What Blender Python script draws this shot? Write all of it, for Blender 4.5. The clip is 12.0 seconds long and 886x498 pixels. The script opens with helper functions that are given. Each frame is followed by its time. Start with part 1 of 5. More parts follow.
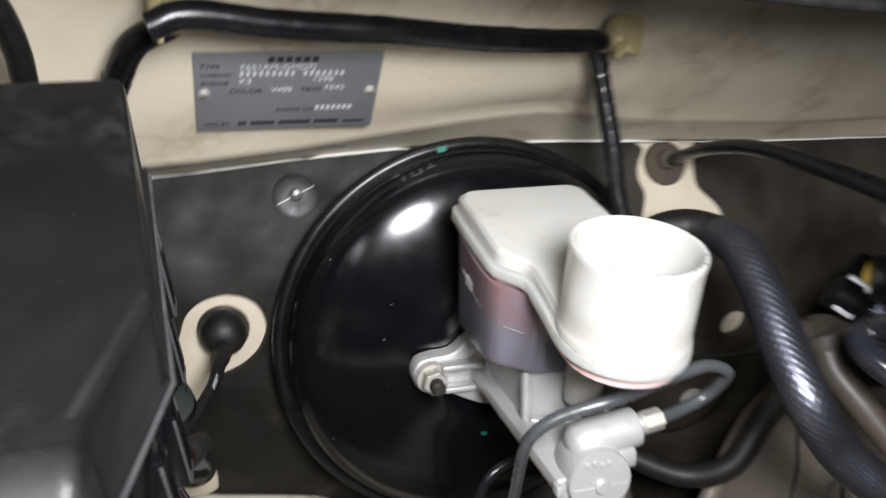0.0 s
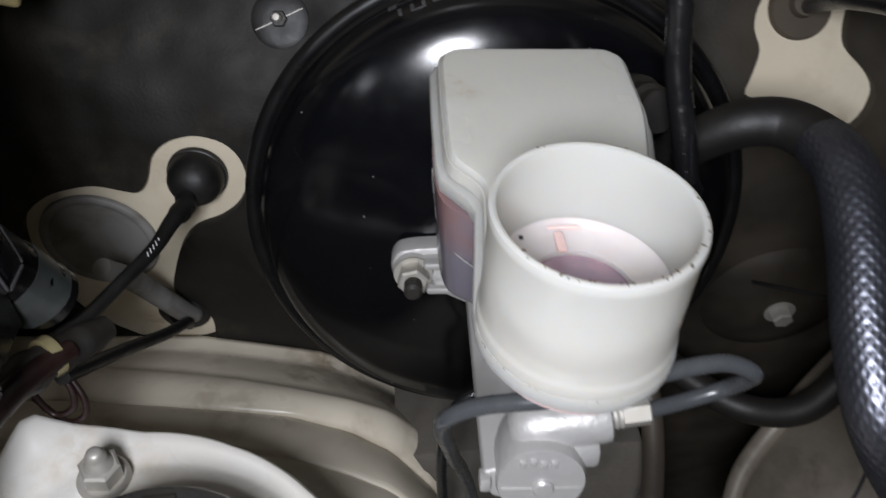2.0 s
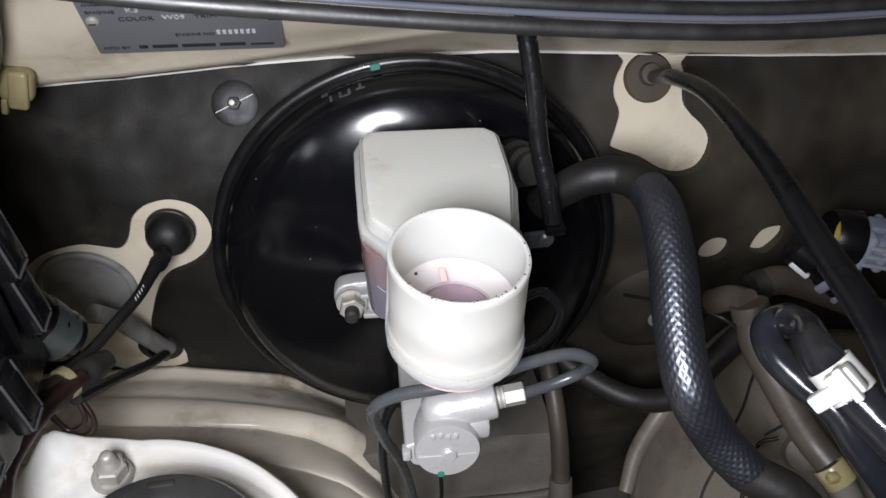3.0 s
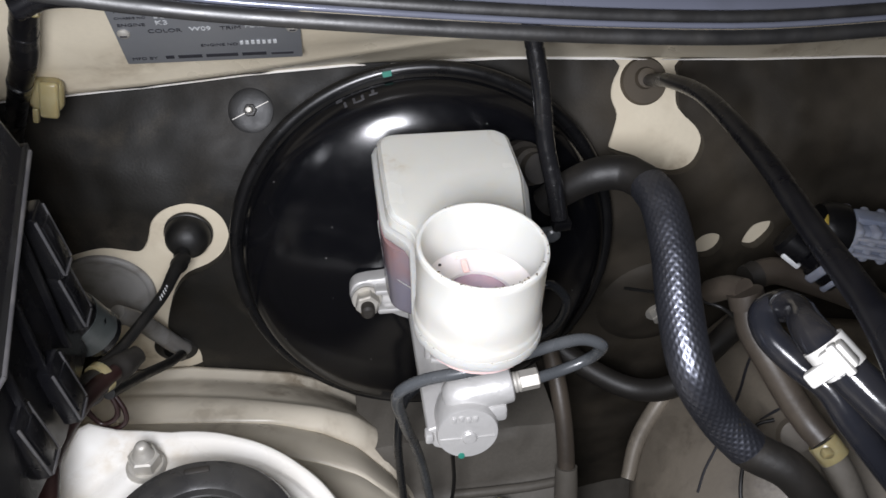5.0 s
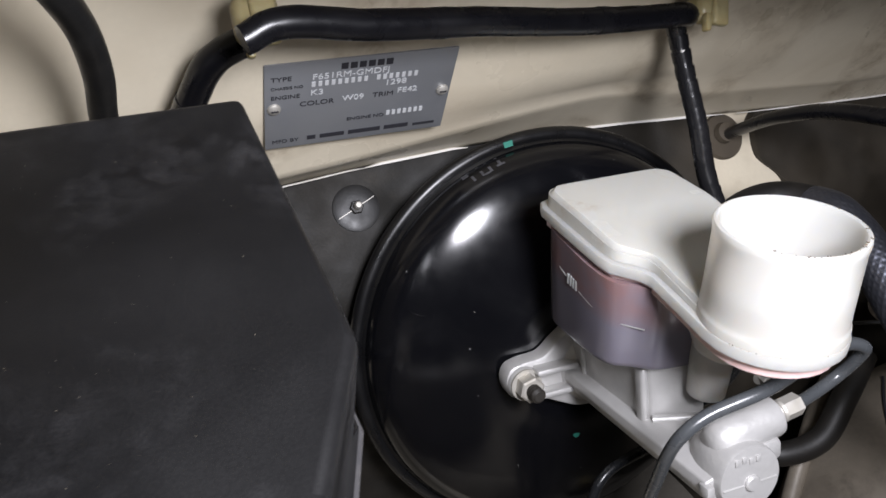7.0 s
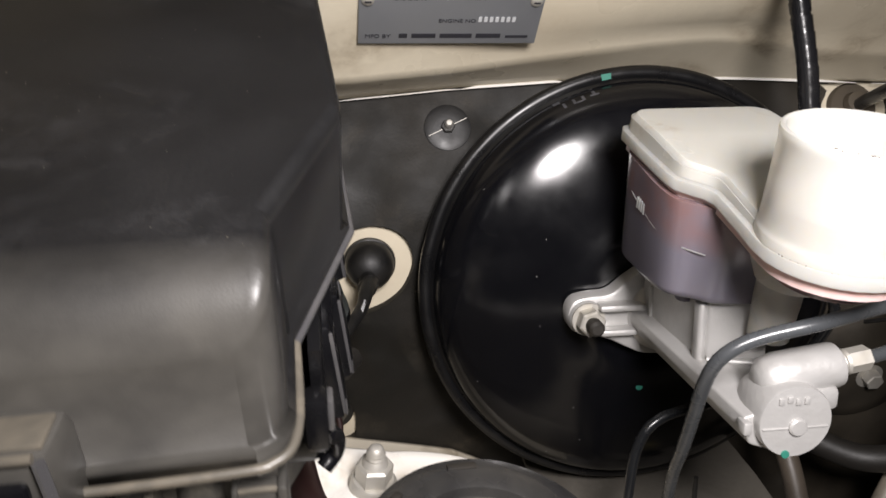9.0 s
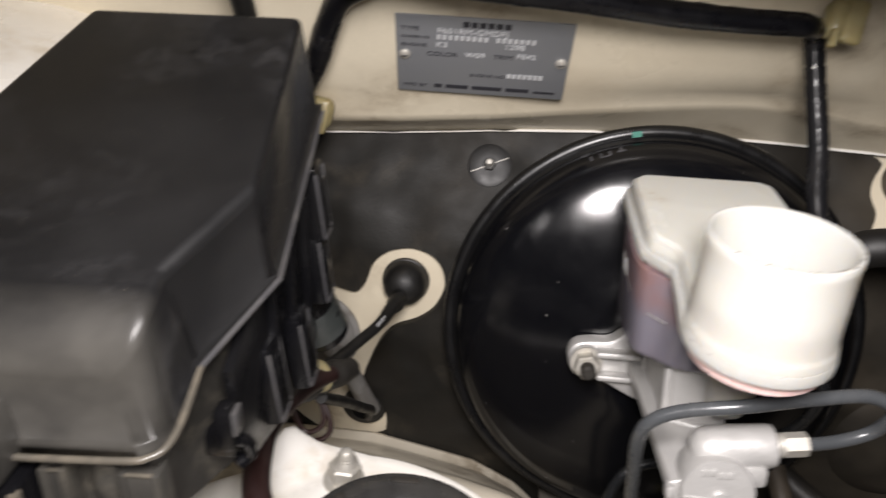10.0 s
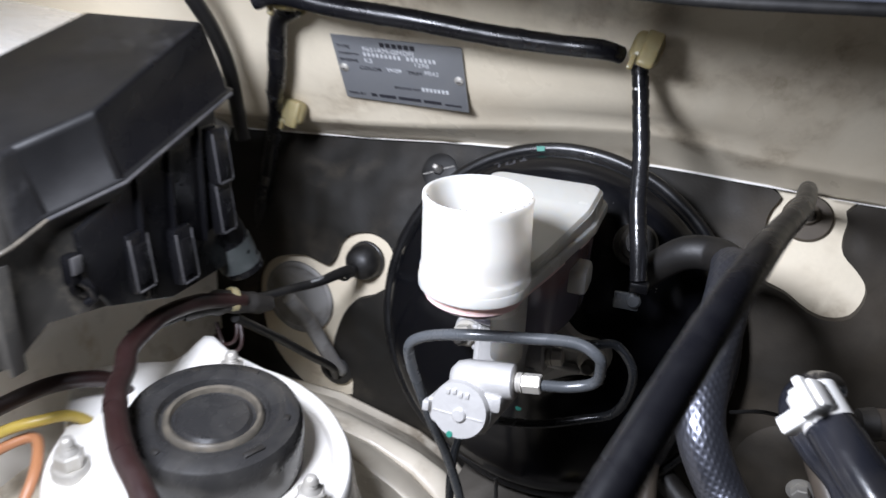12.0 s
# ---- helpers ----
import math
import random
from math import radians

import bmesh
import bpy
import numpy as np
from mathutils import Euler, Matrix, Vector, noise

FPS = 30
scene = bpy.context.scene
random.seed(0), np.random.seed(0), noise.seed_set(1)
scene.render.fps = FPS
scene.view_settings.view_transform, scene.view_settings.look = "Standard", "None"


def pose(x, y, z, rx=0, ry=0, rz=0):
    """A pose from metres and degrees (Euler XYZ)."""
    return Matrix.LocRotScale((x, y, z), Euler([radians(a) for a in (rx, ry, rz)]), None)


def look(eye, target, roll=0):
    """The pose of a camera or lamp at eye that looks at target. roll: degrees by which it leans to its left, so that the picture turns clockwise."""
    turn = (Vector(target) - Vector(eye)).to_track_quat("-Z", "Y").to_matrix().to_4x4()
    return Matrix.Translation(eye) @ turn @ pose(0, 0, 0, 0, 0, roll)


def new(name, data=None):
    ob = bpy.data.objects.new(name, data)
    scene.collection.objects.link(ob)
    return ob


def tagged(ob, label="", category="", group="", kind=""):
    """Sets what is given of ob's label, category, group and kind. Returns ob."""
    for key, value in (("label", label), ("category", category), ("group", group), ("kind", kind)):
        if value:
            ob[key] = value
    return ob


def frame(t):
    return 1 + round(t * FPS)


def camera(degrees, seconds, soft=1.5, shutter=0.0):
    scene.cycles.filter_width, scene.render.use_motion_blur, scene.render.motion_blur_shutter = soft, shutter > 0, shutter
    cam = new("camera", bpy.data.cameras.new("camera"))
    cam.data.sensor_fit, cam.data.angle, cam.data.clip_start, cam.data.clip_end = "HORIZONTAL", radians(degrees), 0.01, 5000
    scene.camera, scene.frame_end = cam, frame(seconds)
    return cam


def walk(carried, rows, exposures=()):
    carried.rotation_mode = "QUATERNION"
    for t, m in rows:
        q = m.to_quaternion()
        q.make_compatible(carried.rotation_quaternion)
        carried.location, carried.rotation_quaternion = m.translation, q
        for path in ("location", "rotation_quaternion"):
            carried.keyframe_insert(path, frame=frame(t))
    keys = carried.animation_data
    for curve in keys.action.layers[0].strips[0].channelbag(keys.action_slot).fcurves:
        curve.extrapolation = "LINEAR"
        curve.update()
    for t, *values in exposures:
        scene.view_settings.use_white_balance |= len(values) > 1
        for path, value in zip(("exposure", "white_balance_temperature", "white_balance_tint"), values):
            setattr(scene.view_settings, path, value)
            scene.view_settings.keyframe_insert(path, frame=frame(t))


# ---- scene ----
cam = camera(60.2, 12.0, shutter=0.5)
PATH = [
    (0, (0.047, 0.031, 1.255), (0.632, 1.73, 0.377), 2.3),
    (0.5, (0.117, 0.103, 1.25), (0.285, 1.732, 0.102), 4.3),
    (1, (0.146, 0.142, 1.247), (0.158, 1.654, -0.062), -1.3),
    (1.5, (0.15, 0.138, 1.246), (0.201, 1.623, -0.092), -0.1),
    (2, (0.148, 0.115, 1.246), (0.276, 1.58, -0.109), 1.1),
    (2.5, (0.161, 0.081, 1.286), (0.392, 1.588, -0.008), 1.2),
    (2.7, (0.16, 0.063, 1.297), (0.399, 1.561, -0.007), 1.2),
    (4.3, (0.138, 0.037, 1.32), (0.448, 1.549, 0.049), 1.2),
    (4.5, (0.139, 0.037, 1.318), (0.454, 1.542, 0.04), 1.4),
    (5, (0.139, 0.034, 1.316), (0.425, 1.539, 0.031), 1.1),
    (5.5, (0.133, 0.033, 1.313), (0.369, 1.568, 0.052), -0.3),
    (6, (0.115, 0.049, 1.303), (0.332, 1.656, 0.132), 0.3),
    (6.5, (0.049, 0.063, 1.264), (0.555, 1.752, 0.322), -0.2),
    (7, (0.003, 0.069, 1.25), (0.643, 1.742, 0.36), -2.6),
    (7.2, (0.0, 0.068, 1.248), (0.66, 1.732, 0.356), -2.2),
    (8.8, (0.02, 0.048, 1.212), (0.361, 1.808, 0.324), -0.3),
    (9, (0.029, 0.039, 1.208), (0.321, 1.818, 0.342), 0.3),
    (9.3, (0.041, 0.029, 1.205), (0.231, 1.821, 0.316), -0.2),
    (9.4, (0.045, 0.0254, 1.204), (0.216, 1.822, 0.319), -0.3),
    (9.5, (0.049, 0.022, 1.203), (0.204, 1.823, 0.347), -0.4),
    (10, (0.093, 0.011, 1.243), (0.01, 1.801, 0.356), 1.9),
    (10.5, (0.151, 0.058, 1.256), (0.183, 1.722, 0.147), 4.4),
    (11, (0.179, 0.082, 1.253), (0.036, 1.789, 0.222), 2.0),
    (11.5, (0.217, 0.023, 1.24), (-0.115, 1.777, 0.338), 2.9),
    (12, (0.281, -0.055, 1.237), (-0.328, 1.699, 0.494), 2.3),
]
walk(cam, [(t, look(eye, target, roll)) for t, eye, target, roll in PATH],
     exposures=((0, 0.38, 6650, 10), (0.5, -0.05, 6900, 11), (1.0, -0.18, 6700, 10), (1.5, -0.18, 6500, 10), (2.0, -0.45, 6450, 11), (2.5, -0.12, 6450, 12), (4.5, 0.09, 6500, 12), (6.0, 0.15, 6500, 11), (6.5, 0.32, 6550, 12), (7.0, 0.24, 6500, 14), (9.0, 0.29, 7150, 14), (9.5, 0.26, 7150, 14), (10.0, 0.20, 7200, 14), (10.5, 0.1, 6750, 13), (11.0, 0.10, 6850, 14), (11.5, 0.30, 6500, 13), (12, 0.68, 6100, 13)))


# ---- world and light ----
world = bpy.data.worlds.new("world")
scene.world = world
world.use_nodes = True
world.node_tree.nodes["Background"].inputs[0].default_value = (0.9, 0.95, 1.0, 1)
world.node_tree.nodes["Background"].inputs[1].default_value = 0.012

# fixed stand-in, beside the camera's path, for the flash carried with the camera
lamp_data = bpy.data.lights.new("flash_stand_in", "AREA")
lamp_data.shape, lamp_data.size, lamp_data.size_y = "ELLIPSE", 0.11, 0.11
lamp_data.energy, lamp_data.color = 2.1, (0.96, 0.985, 1.05)
lamp_data.spread = radians(150)
lamp = new("flash_stand_in", lamp_data)
lamp.matrix_world = look((0.104, 0.006, 1.312), (0.205, 0.40, 1.05))


# ---- materials ----
def material(name, colour, rough=0.5, metal=0.0, spots=None, spot_scale=40.0, spot_amount=0.5, grain=0.0, grain_scale=400.0,
             bump=0.0, bump_scale=300.0, waves=0.0, wave_scale=14.0, sub=0.0, rough_var=0.0, sub_radius=0.004, spec=0.5, glow_through=0.0, clear=0.0, dirt=None, dirt_scale=5.0, dirt_from=0.5):
    """A painted, moulded or cast surface: colour with stains of a second colour, fine grain, relief and uneven gloss."""
    m = bpy.data.materials.new(name)
    m.use_nodes = True
    nt = m.node_tree
    b = nt.nodes["Principled BSDF"]
    b.inputs["Base Color"].default_value = (*colour, 1)
    b.inputs["Roughness"].default_value = rough
    b.inputs["Metallic"].default_value = metal
    b.inputs["Specular IOR Level"].default_value = spec
    if sub:
        b.inputs["Subsurface Weight"].default_value = sub
        b.inputs["Subsurface Radius"].default_value = (sub_radius, sub_radius * 0.8, sub_radius * 0.6)
        b.inputs["Subsurface Scale"].default_value = 1.0
    tc = nt.nodes.new("ShaderNodeTexCoord")

    def tex(scale, detail=4.0, dist=0.0):
        n = nt.nodes.new("ShaderNodeTexNoise")
        n.inputs["Scale"].default_value, n.inputs["Detail"].default_value, n.inputs["Distortion"].default_value = scale, detail, dist
        nt.links.new(tc.outputs["Object"], n.inputs["Vector"])
        return n

    def ramp(src, lo, hi):
        r = nt.nodes.new("ShaderNodeMapRange")
        r.inputs[1].default_value, r.inputs[2].default_value = lo, hi
        nt.links.new(src, r.inputs[0])
        return r.outputs[0]

    def mix(fac, a, c, mode="MIX"):
        n = nt.nodes.new("ShaderNodeMix")
        n.data_type, n.blend_type = "RGBA", mode
        nt.links.new(fac, n.inputs[0])
        for sock, v in ((n.inputs[6], a), (n.inputs[7], c)):
            if isinstance(v, tuple):
                sock.default_value = (*v, 1)
            else:
                nt.links.new(v, sock)
        return n.outputs[2]

    col = colour
    if spots:
        f = ramp(tex(spot_scale, 6.0, 0.6).outputs["Fac"], 0.45, 0.45 + 0.3 / max(spot_amount, 0.05))
        col = mix(f, col, spots)
    if dirt:
        patch = ramp(tex(dirt_scale, 8.0, 1.2).outputs["Fac"], dirt_from, dirt_from + 0.22)
        fine = ramp(tex(dirt_scale * 9, 6.0, 0.4).outputs["Fac"], 0.35, 0.62)
        both = nt.nodes.new("ShaderNodeMath")
        both.operation = "MULTIPLY"
        nt.links.new(patch, both.inputs[0])
        nt.links.new(fine, both.inputs[1])
        col = mix(both.outputs[0], col, dirt)
    if grain:
        g = ramp(tex(grain_scale, 3.0).outputs["Fac"], 0.3, 0.7)
        dark = tuple(c * (1 - grain) for c in colour)
        gg = nt.nodes.new("ShaderNodeMath")
        gg.operation, gg.inputs[1].default_value = "MULTIPLY", 0.5
        nt.links.new(g, gg.inputs[0])
        col = mix(gg.outputs[0], col, dark)
    if not isinstance(col, tuple):
        nt.links.new(col, b.inputs["Base Color"])
    if rough_var:
        r = nt.nodes.new("ShaderNodeMapRange")
        r.inputs[1].default_value, r.inputs[2].default_value = 0.3, 0.7
        r.inputs[3].default_value, r.inputs[4].default_value = max(0.02, rough - rough_var), min(1, rough + rough_var)
        nt.links.new(tex(spot_scale * 1.7, 5.0).outputs["Fac"], r.inputs[0])
        nt.links.new(r.outputs[0], b.inputs["Roughness"])
    if bump:
        bp = nt.nodes.new("ShaderNodeBump")
        bp.inputs["Strength"].default_value, bp.inputs["Distance"].default_value = bump, 0.0006
        nt.links.new(tex(bump_scale, 4.0).outputs["Fac"], bp.inputs["Height"])
        nt.links.new(bp.outputs[0], b.inputs["Normal"])
        if waves:
            bw = nt.nodes.new("ShaderNodeBump")
            bw.inputs["Strength"].default_value, bw.inputs["Distance"].default_value = waves, 0.02
            nt.links.new(tex(wave_scale, 2.0).outputs["Fac"], bw.inputs["Height"])
            nt.links.new(bw.outputs[0], bp.inputs["Normal"])
    if glow_through:
        # thin moulded wall that lets light through
        tl = nt.nodes.new("ShaderNodeBsdfTranslucent")
        if isinstance(col, tuple):
            tl.inputs[0].default_value = (*col, 1)
        else:
            nt.links.new(col, tl.inputs[0])
        ms = nt.nodes.new("ShaderNodeMixShader")
        ms.inputs[0].default_value = glow_through
        nt.links.new(b.outputs[0], ms.inputs[1])
        nt.links.new(tl.outputs[0], ms.inputs[2])
        last = ms.outputs[0]
        if clear:
            # a little of what lies behind shows through
            tp = nt.nodes.new("ShaderNodeBsdfTransparent")
            mt = nt.nodes.new("ShaderNodeMixShader")
            mt.inputs[0].default_value = clear
            nt.links.new(last, mt.inputs[1])
            nt.links.new(tp.outputs[0], mt.inputs[2])
            last = mt.outputs[0]
        nt.links.new(last, nt.nodes["Material Output"].inputs[0])
    return m



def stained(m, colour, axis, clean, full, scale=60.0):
    """Lays a ragged film of a second colour (stain, dust or painted sheen) over a material, growing along one axis of
    the object from clean to full.
    """
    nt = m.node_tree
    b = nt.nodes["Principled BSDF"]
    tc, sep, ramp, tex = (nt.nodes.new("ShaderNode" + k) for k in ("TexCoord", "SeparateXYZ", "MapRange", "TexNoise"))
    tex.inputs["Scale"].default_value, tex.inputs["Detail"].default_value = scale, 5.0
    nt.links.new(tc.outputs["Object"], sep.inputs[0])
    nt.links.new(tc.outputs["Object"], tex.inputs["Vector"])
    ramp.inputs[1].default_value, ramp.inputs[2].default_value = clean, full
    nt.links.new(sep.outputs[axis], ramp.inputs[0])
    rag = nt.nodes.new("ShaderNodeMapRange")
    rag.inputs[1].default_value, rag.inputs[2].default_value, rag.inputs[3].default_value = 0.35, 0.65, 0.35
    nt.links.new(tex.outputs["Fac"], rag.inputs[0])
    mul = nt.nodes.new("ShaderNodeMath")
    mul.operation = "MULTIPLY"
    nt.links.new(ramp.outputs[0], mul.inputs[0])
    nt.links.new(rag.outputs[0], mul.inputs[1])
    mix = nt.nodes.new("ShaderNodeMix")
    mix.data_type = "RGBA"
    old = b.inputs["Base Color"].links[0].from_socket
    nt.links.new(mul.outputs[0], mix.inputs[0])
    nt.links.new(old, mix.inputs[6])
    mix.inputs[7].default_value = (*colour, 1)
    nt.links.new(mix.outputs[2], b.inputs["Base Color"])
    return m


BEIGE = material("beige_body_paint", (0.68, 0.61, 0.475), 0.36, spots=(0.47, 0.39, 0.275), spot_scale=13, spot_amount=0.6, grain=0.08, bump=0.05, rough_var=0.12, dirt=(0.27, 0.205, 0.13), dirt_scale=8, dirt_from=0.52)
WHITE = material("white_body_paint", (0.83, 0.81, 0.765), 0.30, spots=(0.66, 0.60, 0.50), spot_scale=22, spot_amount=0.4, rough_var=0.1, dirt=(0.62, 0.55, 0.45), dirt_scale=16, dirt_from=0.54)
FELT = stained(material("insulation_mat", (0.0082, 0.0074, 0.0058), 0.64, spots=(0.0235, 0.0190, 0.0135), spot_scale=16, spot_amount=0.7, grain=0.35, grain_scale=900, bump=0.22, bump_scale=600, waves=0.8, wave_scale=13, rough_var=0.15, dirt=(0.055, 0.0455, 0.0325), dirt_scale=9, dirt_from=0.51, spec=0.33), (0.046, 0.038, 0.028), 0, 0.25, 0.33, 22.0)
GLOSS = material("black_enamel", (0.0030, 0.0031, 0.0040), 0.17, spots=(0.006, 0.006, 0.007), spot_scale=50, spot_amount=0.3, rough_var=0.02, spec=0.42)
PLASTIC = material("black_moulded_plastic", (0.0034, 0.0034, 0.0042), 0.27, spots=(0.0085, 0.0082, 0.0080), spot_scale=28, spot_amount=0.5, bump=0.10, bump_scale=900, rough_var=0.1, spec=0.32)
RUBBER = material("black_rubber", (0.0065, 0.0063, 0.0062), 0.48, spots=(0.022, 0.020, 0.017), spot_scale=60, spot_amount=0.4, bump=0.12, bump_scale=500, rough_var=0.1)
TAPE = material("black_vinyl_tape", (0.008, 0.008, 0.009), 0.24, spots=(0.014, 0.013, 0.013), spot_scale=90, spot_amount=0.4, bump=0.5, bump_scale=110, rough_var=0.08)
SLEEVE = material("braided_black_sleeve", (0.125, 0.130, 0.155), 0.37, metal=0.9, spots=(0.10, 0.104, 0.122), spot_scale=50, spot_amount=0.3, rough_var=0.05)
CREAM = material("translucent_cream_plastic", (0.68, 0.665, 0.62), 0.26, spots=(0.60, 0.545, 0.45), spot_scale=18, spot_amount=0.22, sub=0.6, sub_radius=0.014, rough_var=0.06, glow_through=0.40, clear=0.12)
# one plastic split in two: neck reflects less, deck more, evening out the light
NECK = material("thin_muted_milky_plastic", (0.76, 0.742, 0.690), 0.18, spots=(0.70, 0.665, 0.580), spot_scale=24, spot_amount=0.3, sub=0.5, sub_radius=0.012, rough_var=0.06, glow_through=0.42, clear=0.17)
DECK = material("yellowed_lifted_cream_plastic", (0.70, 0.675, 0.61), 0.20, spots=(0.64, 0.58, 0.48), spot_scale=22, spot_amount=0.4, sub=0.5, sub_radius=0.010, rough_var=0.08, glow_through=0.22, clear=0.06, dirt=(0.55, 0.45, 0.34), dirt_scale=30, dirt_from=0.60)
ROSE = material("pink_tinted_milky_plastic", (0.74, 0.69, 0.67), 0.2, spots=(0.72, 0.58, 0.57), spot_scale=70, spot_amount=0.4, sub=0.4, sub_radius=0.006, glow_through=0.3)
TANK = stained(material("fluid_filled_plastic", (0.155, 0.145, 0.176), 0.22, spots=(0.175, 0.150, 0.172), spot_scale=30, spot_amount=0.5, sub=0.3, sub_radius=0.005), (0.205, 0.120, 0.117), 2, -0.027, -0.016)
PINK = material("stained_seam_plastic", (0.64, 0.445, 0.42), 0.3, spots=(0.66, 0.53, 0.50), spot_scale=45, spot_amount=0.5, sub=0.4, sub_radius=0.004)
FLUID = material("brake_fluid", (0.30, 0.220, 0.275), 0.05, spots=(0.48, 0.29, 0.31), spot_scale=90, spot_amount=0.5, bump=0.5, bump_scale=130)
ALLOY = material("cast_aluminium", (0.46, 0.452, 0.44), 0.42, metal=0.35, spots=(0.40, 0.39, 0.37), spot_scale=60, spot_amount=0.4, bump=0.3, bump_scale=450, rough_var=0.1)
ZINC = material("zinc_plated_steel", (0.46, 0.44, 0.40), 0.52, metal=0.5, spots=(0.40, 0.36, 0.28), spot_scale=120, spot_amount=0.4, rough_var=0.1)
PIPE = material("grey_coated_pipe", (0.052, 0.056, 0.060), 0.28, spots=(0.10, 0.10, 0.10), spot_scale=70, spot_amount=0.3, rough_var=0.08)
DARKPIPE = material("dark_coated_pipe", (0.012, 0.013, 0.0145), 0.24, spots=(0.030, 0.030, 0.032), spot_scale=70, spot_amount=0.3, rough_var=0.08)
NYLON = material("yellowed_nylon", (0.38, 0.32, 0.165), 0.28, spots=(0.48, 0.43, 0.27), spot_scale=80, sub=0.5, sub_radius=0.004, glow_through=0.3)
WHITECLIP = material("white_clip_nylon", (0.72, 0.71, 0.68), 0.4, spots=(0.5, 0.46, 0.38), spot_scale=80, spot_amount=0.4)
STEEL = material("data_plate_metal", (0.25, 0.258, 0.27), 0.36, metal=0.45, spots=(0.23, 0.24, 0.26), spot_scale=70, spot_amount=0.4, bump=0.05, rough_var=0.06)
INK = material("black_print", (0.02, 0.02, 0.025), 0.5)
STAMP = material("stamped_characters", (0.60, 0.61, 0.62), 0.35, metal=0.2)
DUSTY = material("dusty_grey_casting", (0.13, 0.118, 0.10), 0.6, metal=0.1, spots=(0.06, 0.052, 0.042), spot_scale=26, spot_amount=0.7, grain=0.25, bump=0.35, bump_scale=260, rough_var=0.1)
CASTING = material("dusty_alloy_casting", (0.22, 0.190, 0.150), 0.50, metal=0.1, spots=(0.085, 0.071, 0.055), spot_scale=14, spot_amount=0.8, dirt=(0.040, 0.032, 0.025), dirt_scale=17, dirt_from=0.52, grain=0.2, bump=0.3, bump_scale=260, rough_var=0.15)
# film on the front: smeared dust plus the flash's sheen put into the colour
LID = stained(material("dusty_lid_front_sheen", (0.0060, 0.0059, 0.0062), 0.38, spots=(0.0215, 0.0210, 0.0212), spot_scale=14, spot_amount=0.5, grain=0.3, grain_scale=1500, bump=0.05, bump_scale=2200, rough_var=0.10, spec=0.40, dirt=(0.0235, 0.0230, 0.0238), dirt_scale=22, dirt_from=0.5), (0.062, 0.0585, 0.052), 1, 0.164, 0.150, 45.0)
LIDFRONT = material("smeared_dusty_plastic", (0.034, 0.032, 0.0285), 0.42, spots=(0.080, 0.074, 0.062), spot_scale=40, spot_amount=0.6, grain=0.3, grain_scale=1500, rough_var=0.12, spec=0.7, dirt=(0.130, 0.115, 0.090), dirt_scale=34, dirt_from=0.48)
DIRT = material("brown_dirt_specks", (0.09, 0.065, 0.04), 0.8, spots=(0.03, 0.025, 0.02), spot_scale=300)
FLECK = material("pale_dust_flecks", (0.55, 0.53, 0.49), 0.7, spots=(0.3, 0.28, 0.25), spot_scale=300)
BROWNHOSE = material("brown_dusty_hose", (0.046, 0.037, 0.029), 0.46, spots=(0.125, 0.101, 0.076), spot_scale=30, spot_amount=0.6, bump=0.2, bump_scale=400)
CABLE = material("glossy_black_cable", (0.0036, 0.0036, 0.0048), 0.29, spec=0.38, spots=(0.012, 0.012, 0.013), spot_scale=60, spot_amount=0.4, bump=0.15, bump_scale=160, rough_var=0.06)
HOSE = material("matte_black_hose", (0.0036, 0.0031, 0.0028), 0.55, spots=(0.0125, 0.0105, 0.0085), spot_scale=42, spot_amount=0.6, bump=0.2, bump_scale=400)
GREYRUB = material("dusty_rubber_hose", (0.0135, 0.0120, 0.0104), 0.52, spots=(0.042, 0.036, 0.029), spot_scale=40, spot_amount=0.6, bump=0.2, bump_scale=400)
PLUG = material("grey_rubber_plug", (0.23, 0.225, 0.215), 0.55, spots=(0.085, 0.070, 0.055), spot_scale=42, spot_amount=0.9, bump=0.2)
MAROON = material("dark_red_loom_tube", (0.017, 0.0068, 0.0062), 0.42, spots=(0.030, 0.016, 0.014), spot_scale=70, rough_var=0.1)
GREEN = material("green_paint_mark", (0.02, 0.17, 0.125), 0.5)
TEAL = material("teal_tape", (0.034, 0.039, 0.038), 0.34, spots=(0.075, 0.078, 0.078), spot_scale=90)
GREYTRIM = material("blue_grey_seal_trim", (0.070, 0.074, 0.094), 0.23, metal=0.3, spots=(0.055, 0.058, 0.070), spot_scale=40, rough_var=0.06)
CAP = material("black_strut_cap", (0.022, 0.0215, 0.0215), 0.27, spots=(0.065, 0.062, 0.056), spot_scale=40, spot_amount=0.5, rough_var=0.1, bump=0.1, spec=0.6)
BROWNPLUG = material("brown_grommet", (0.075, 0.06, 0.042), 0.6, spots=(0.05, 0.04, 0.03), spot_scale=60)
GARAGE = material("plain_dark_panel", (0.008, 0.0077, 0.0074), 0.8, spots=(0.006, 0.0057, 0.0054), spot_scale=4)
CONCRETE = material("dark_oily_undershield", (0.035, 0.033, 0.030), 0.7, spots=(0.02, 0.0185, 0.017), spot_scale=6, bump=0.2)
APRON = material("pale_body_paint", (0.66, 0.60, 0.49), 0.36, spots=(0.48, 0.41, 0.31), spot_scale=18, spot_amount=0.5, rough_var=0.1, dirt=(0.27, 0.215, 0.15), dirt_scale=12, dirt_from=0.52)
GREYPVC = material("grey_plastic_loom", (0.016, 0.017, 0.022), 0.20, spots=(0.055, 0.050, 0.046), spot_scale=45, spot_amount=0.5, bump=0.25, bump_scale=150, rough_var=0.08)
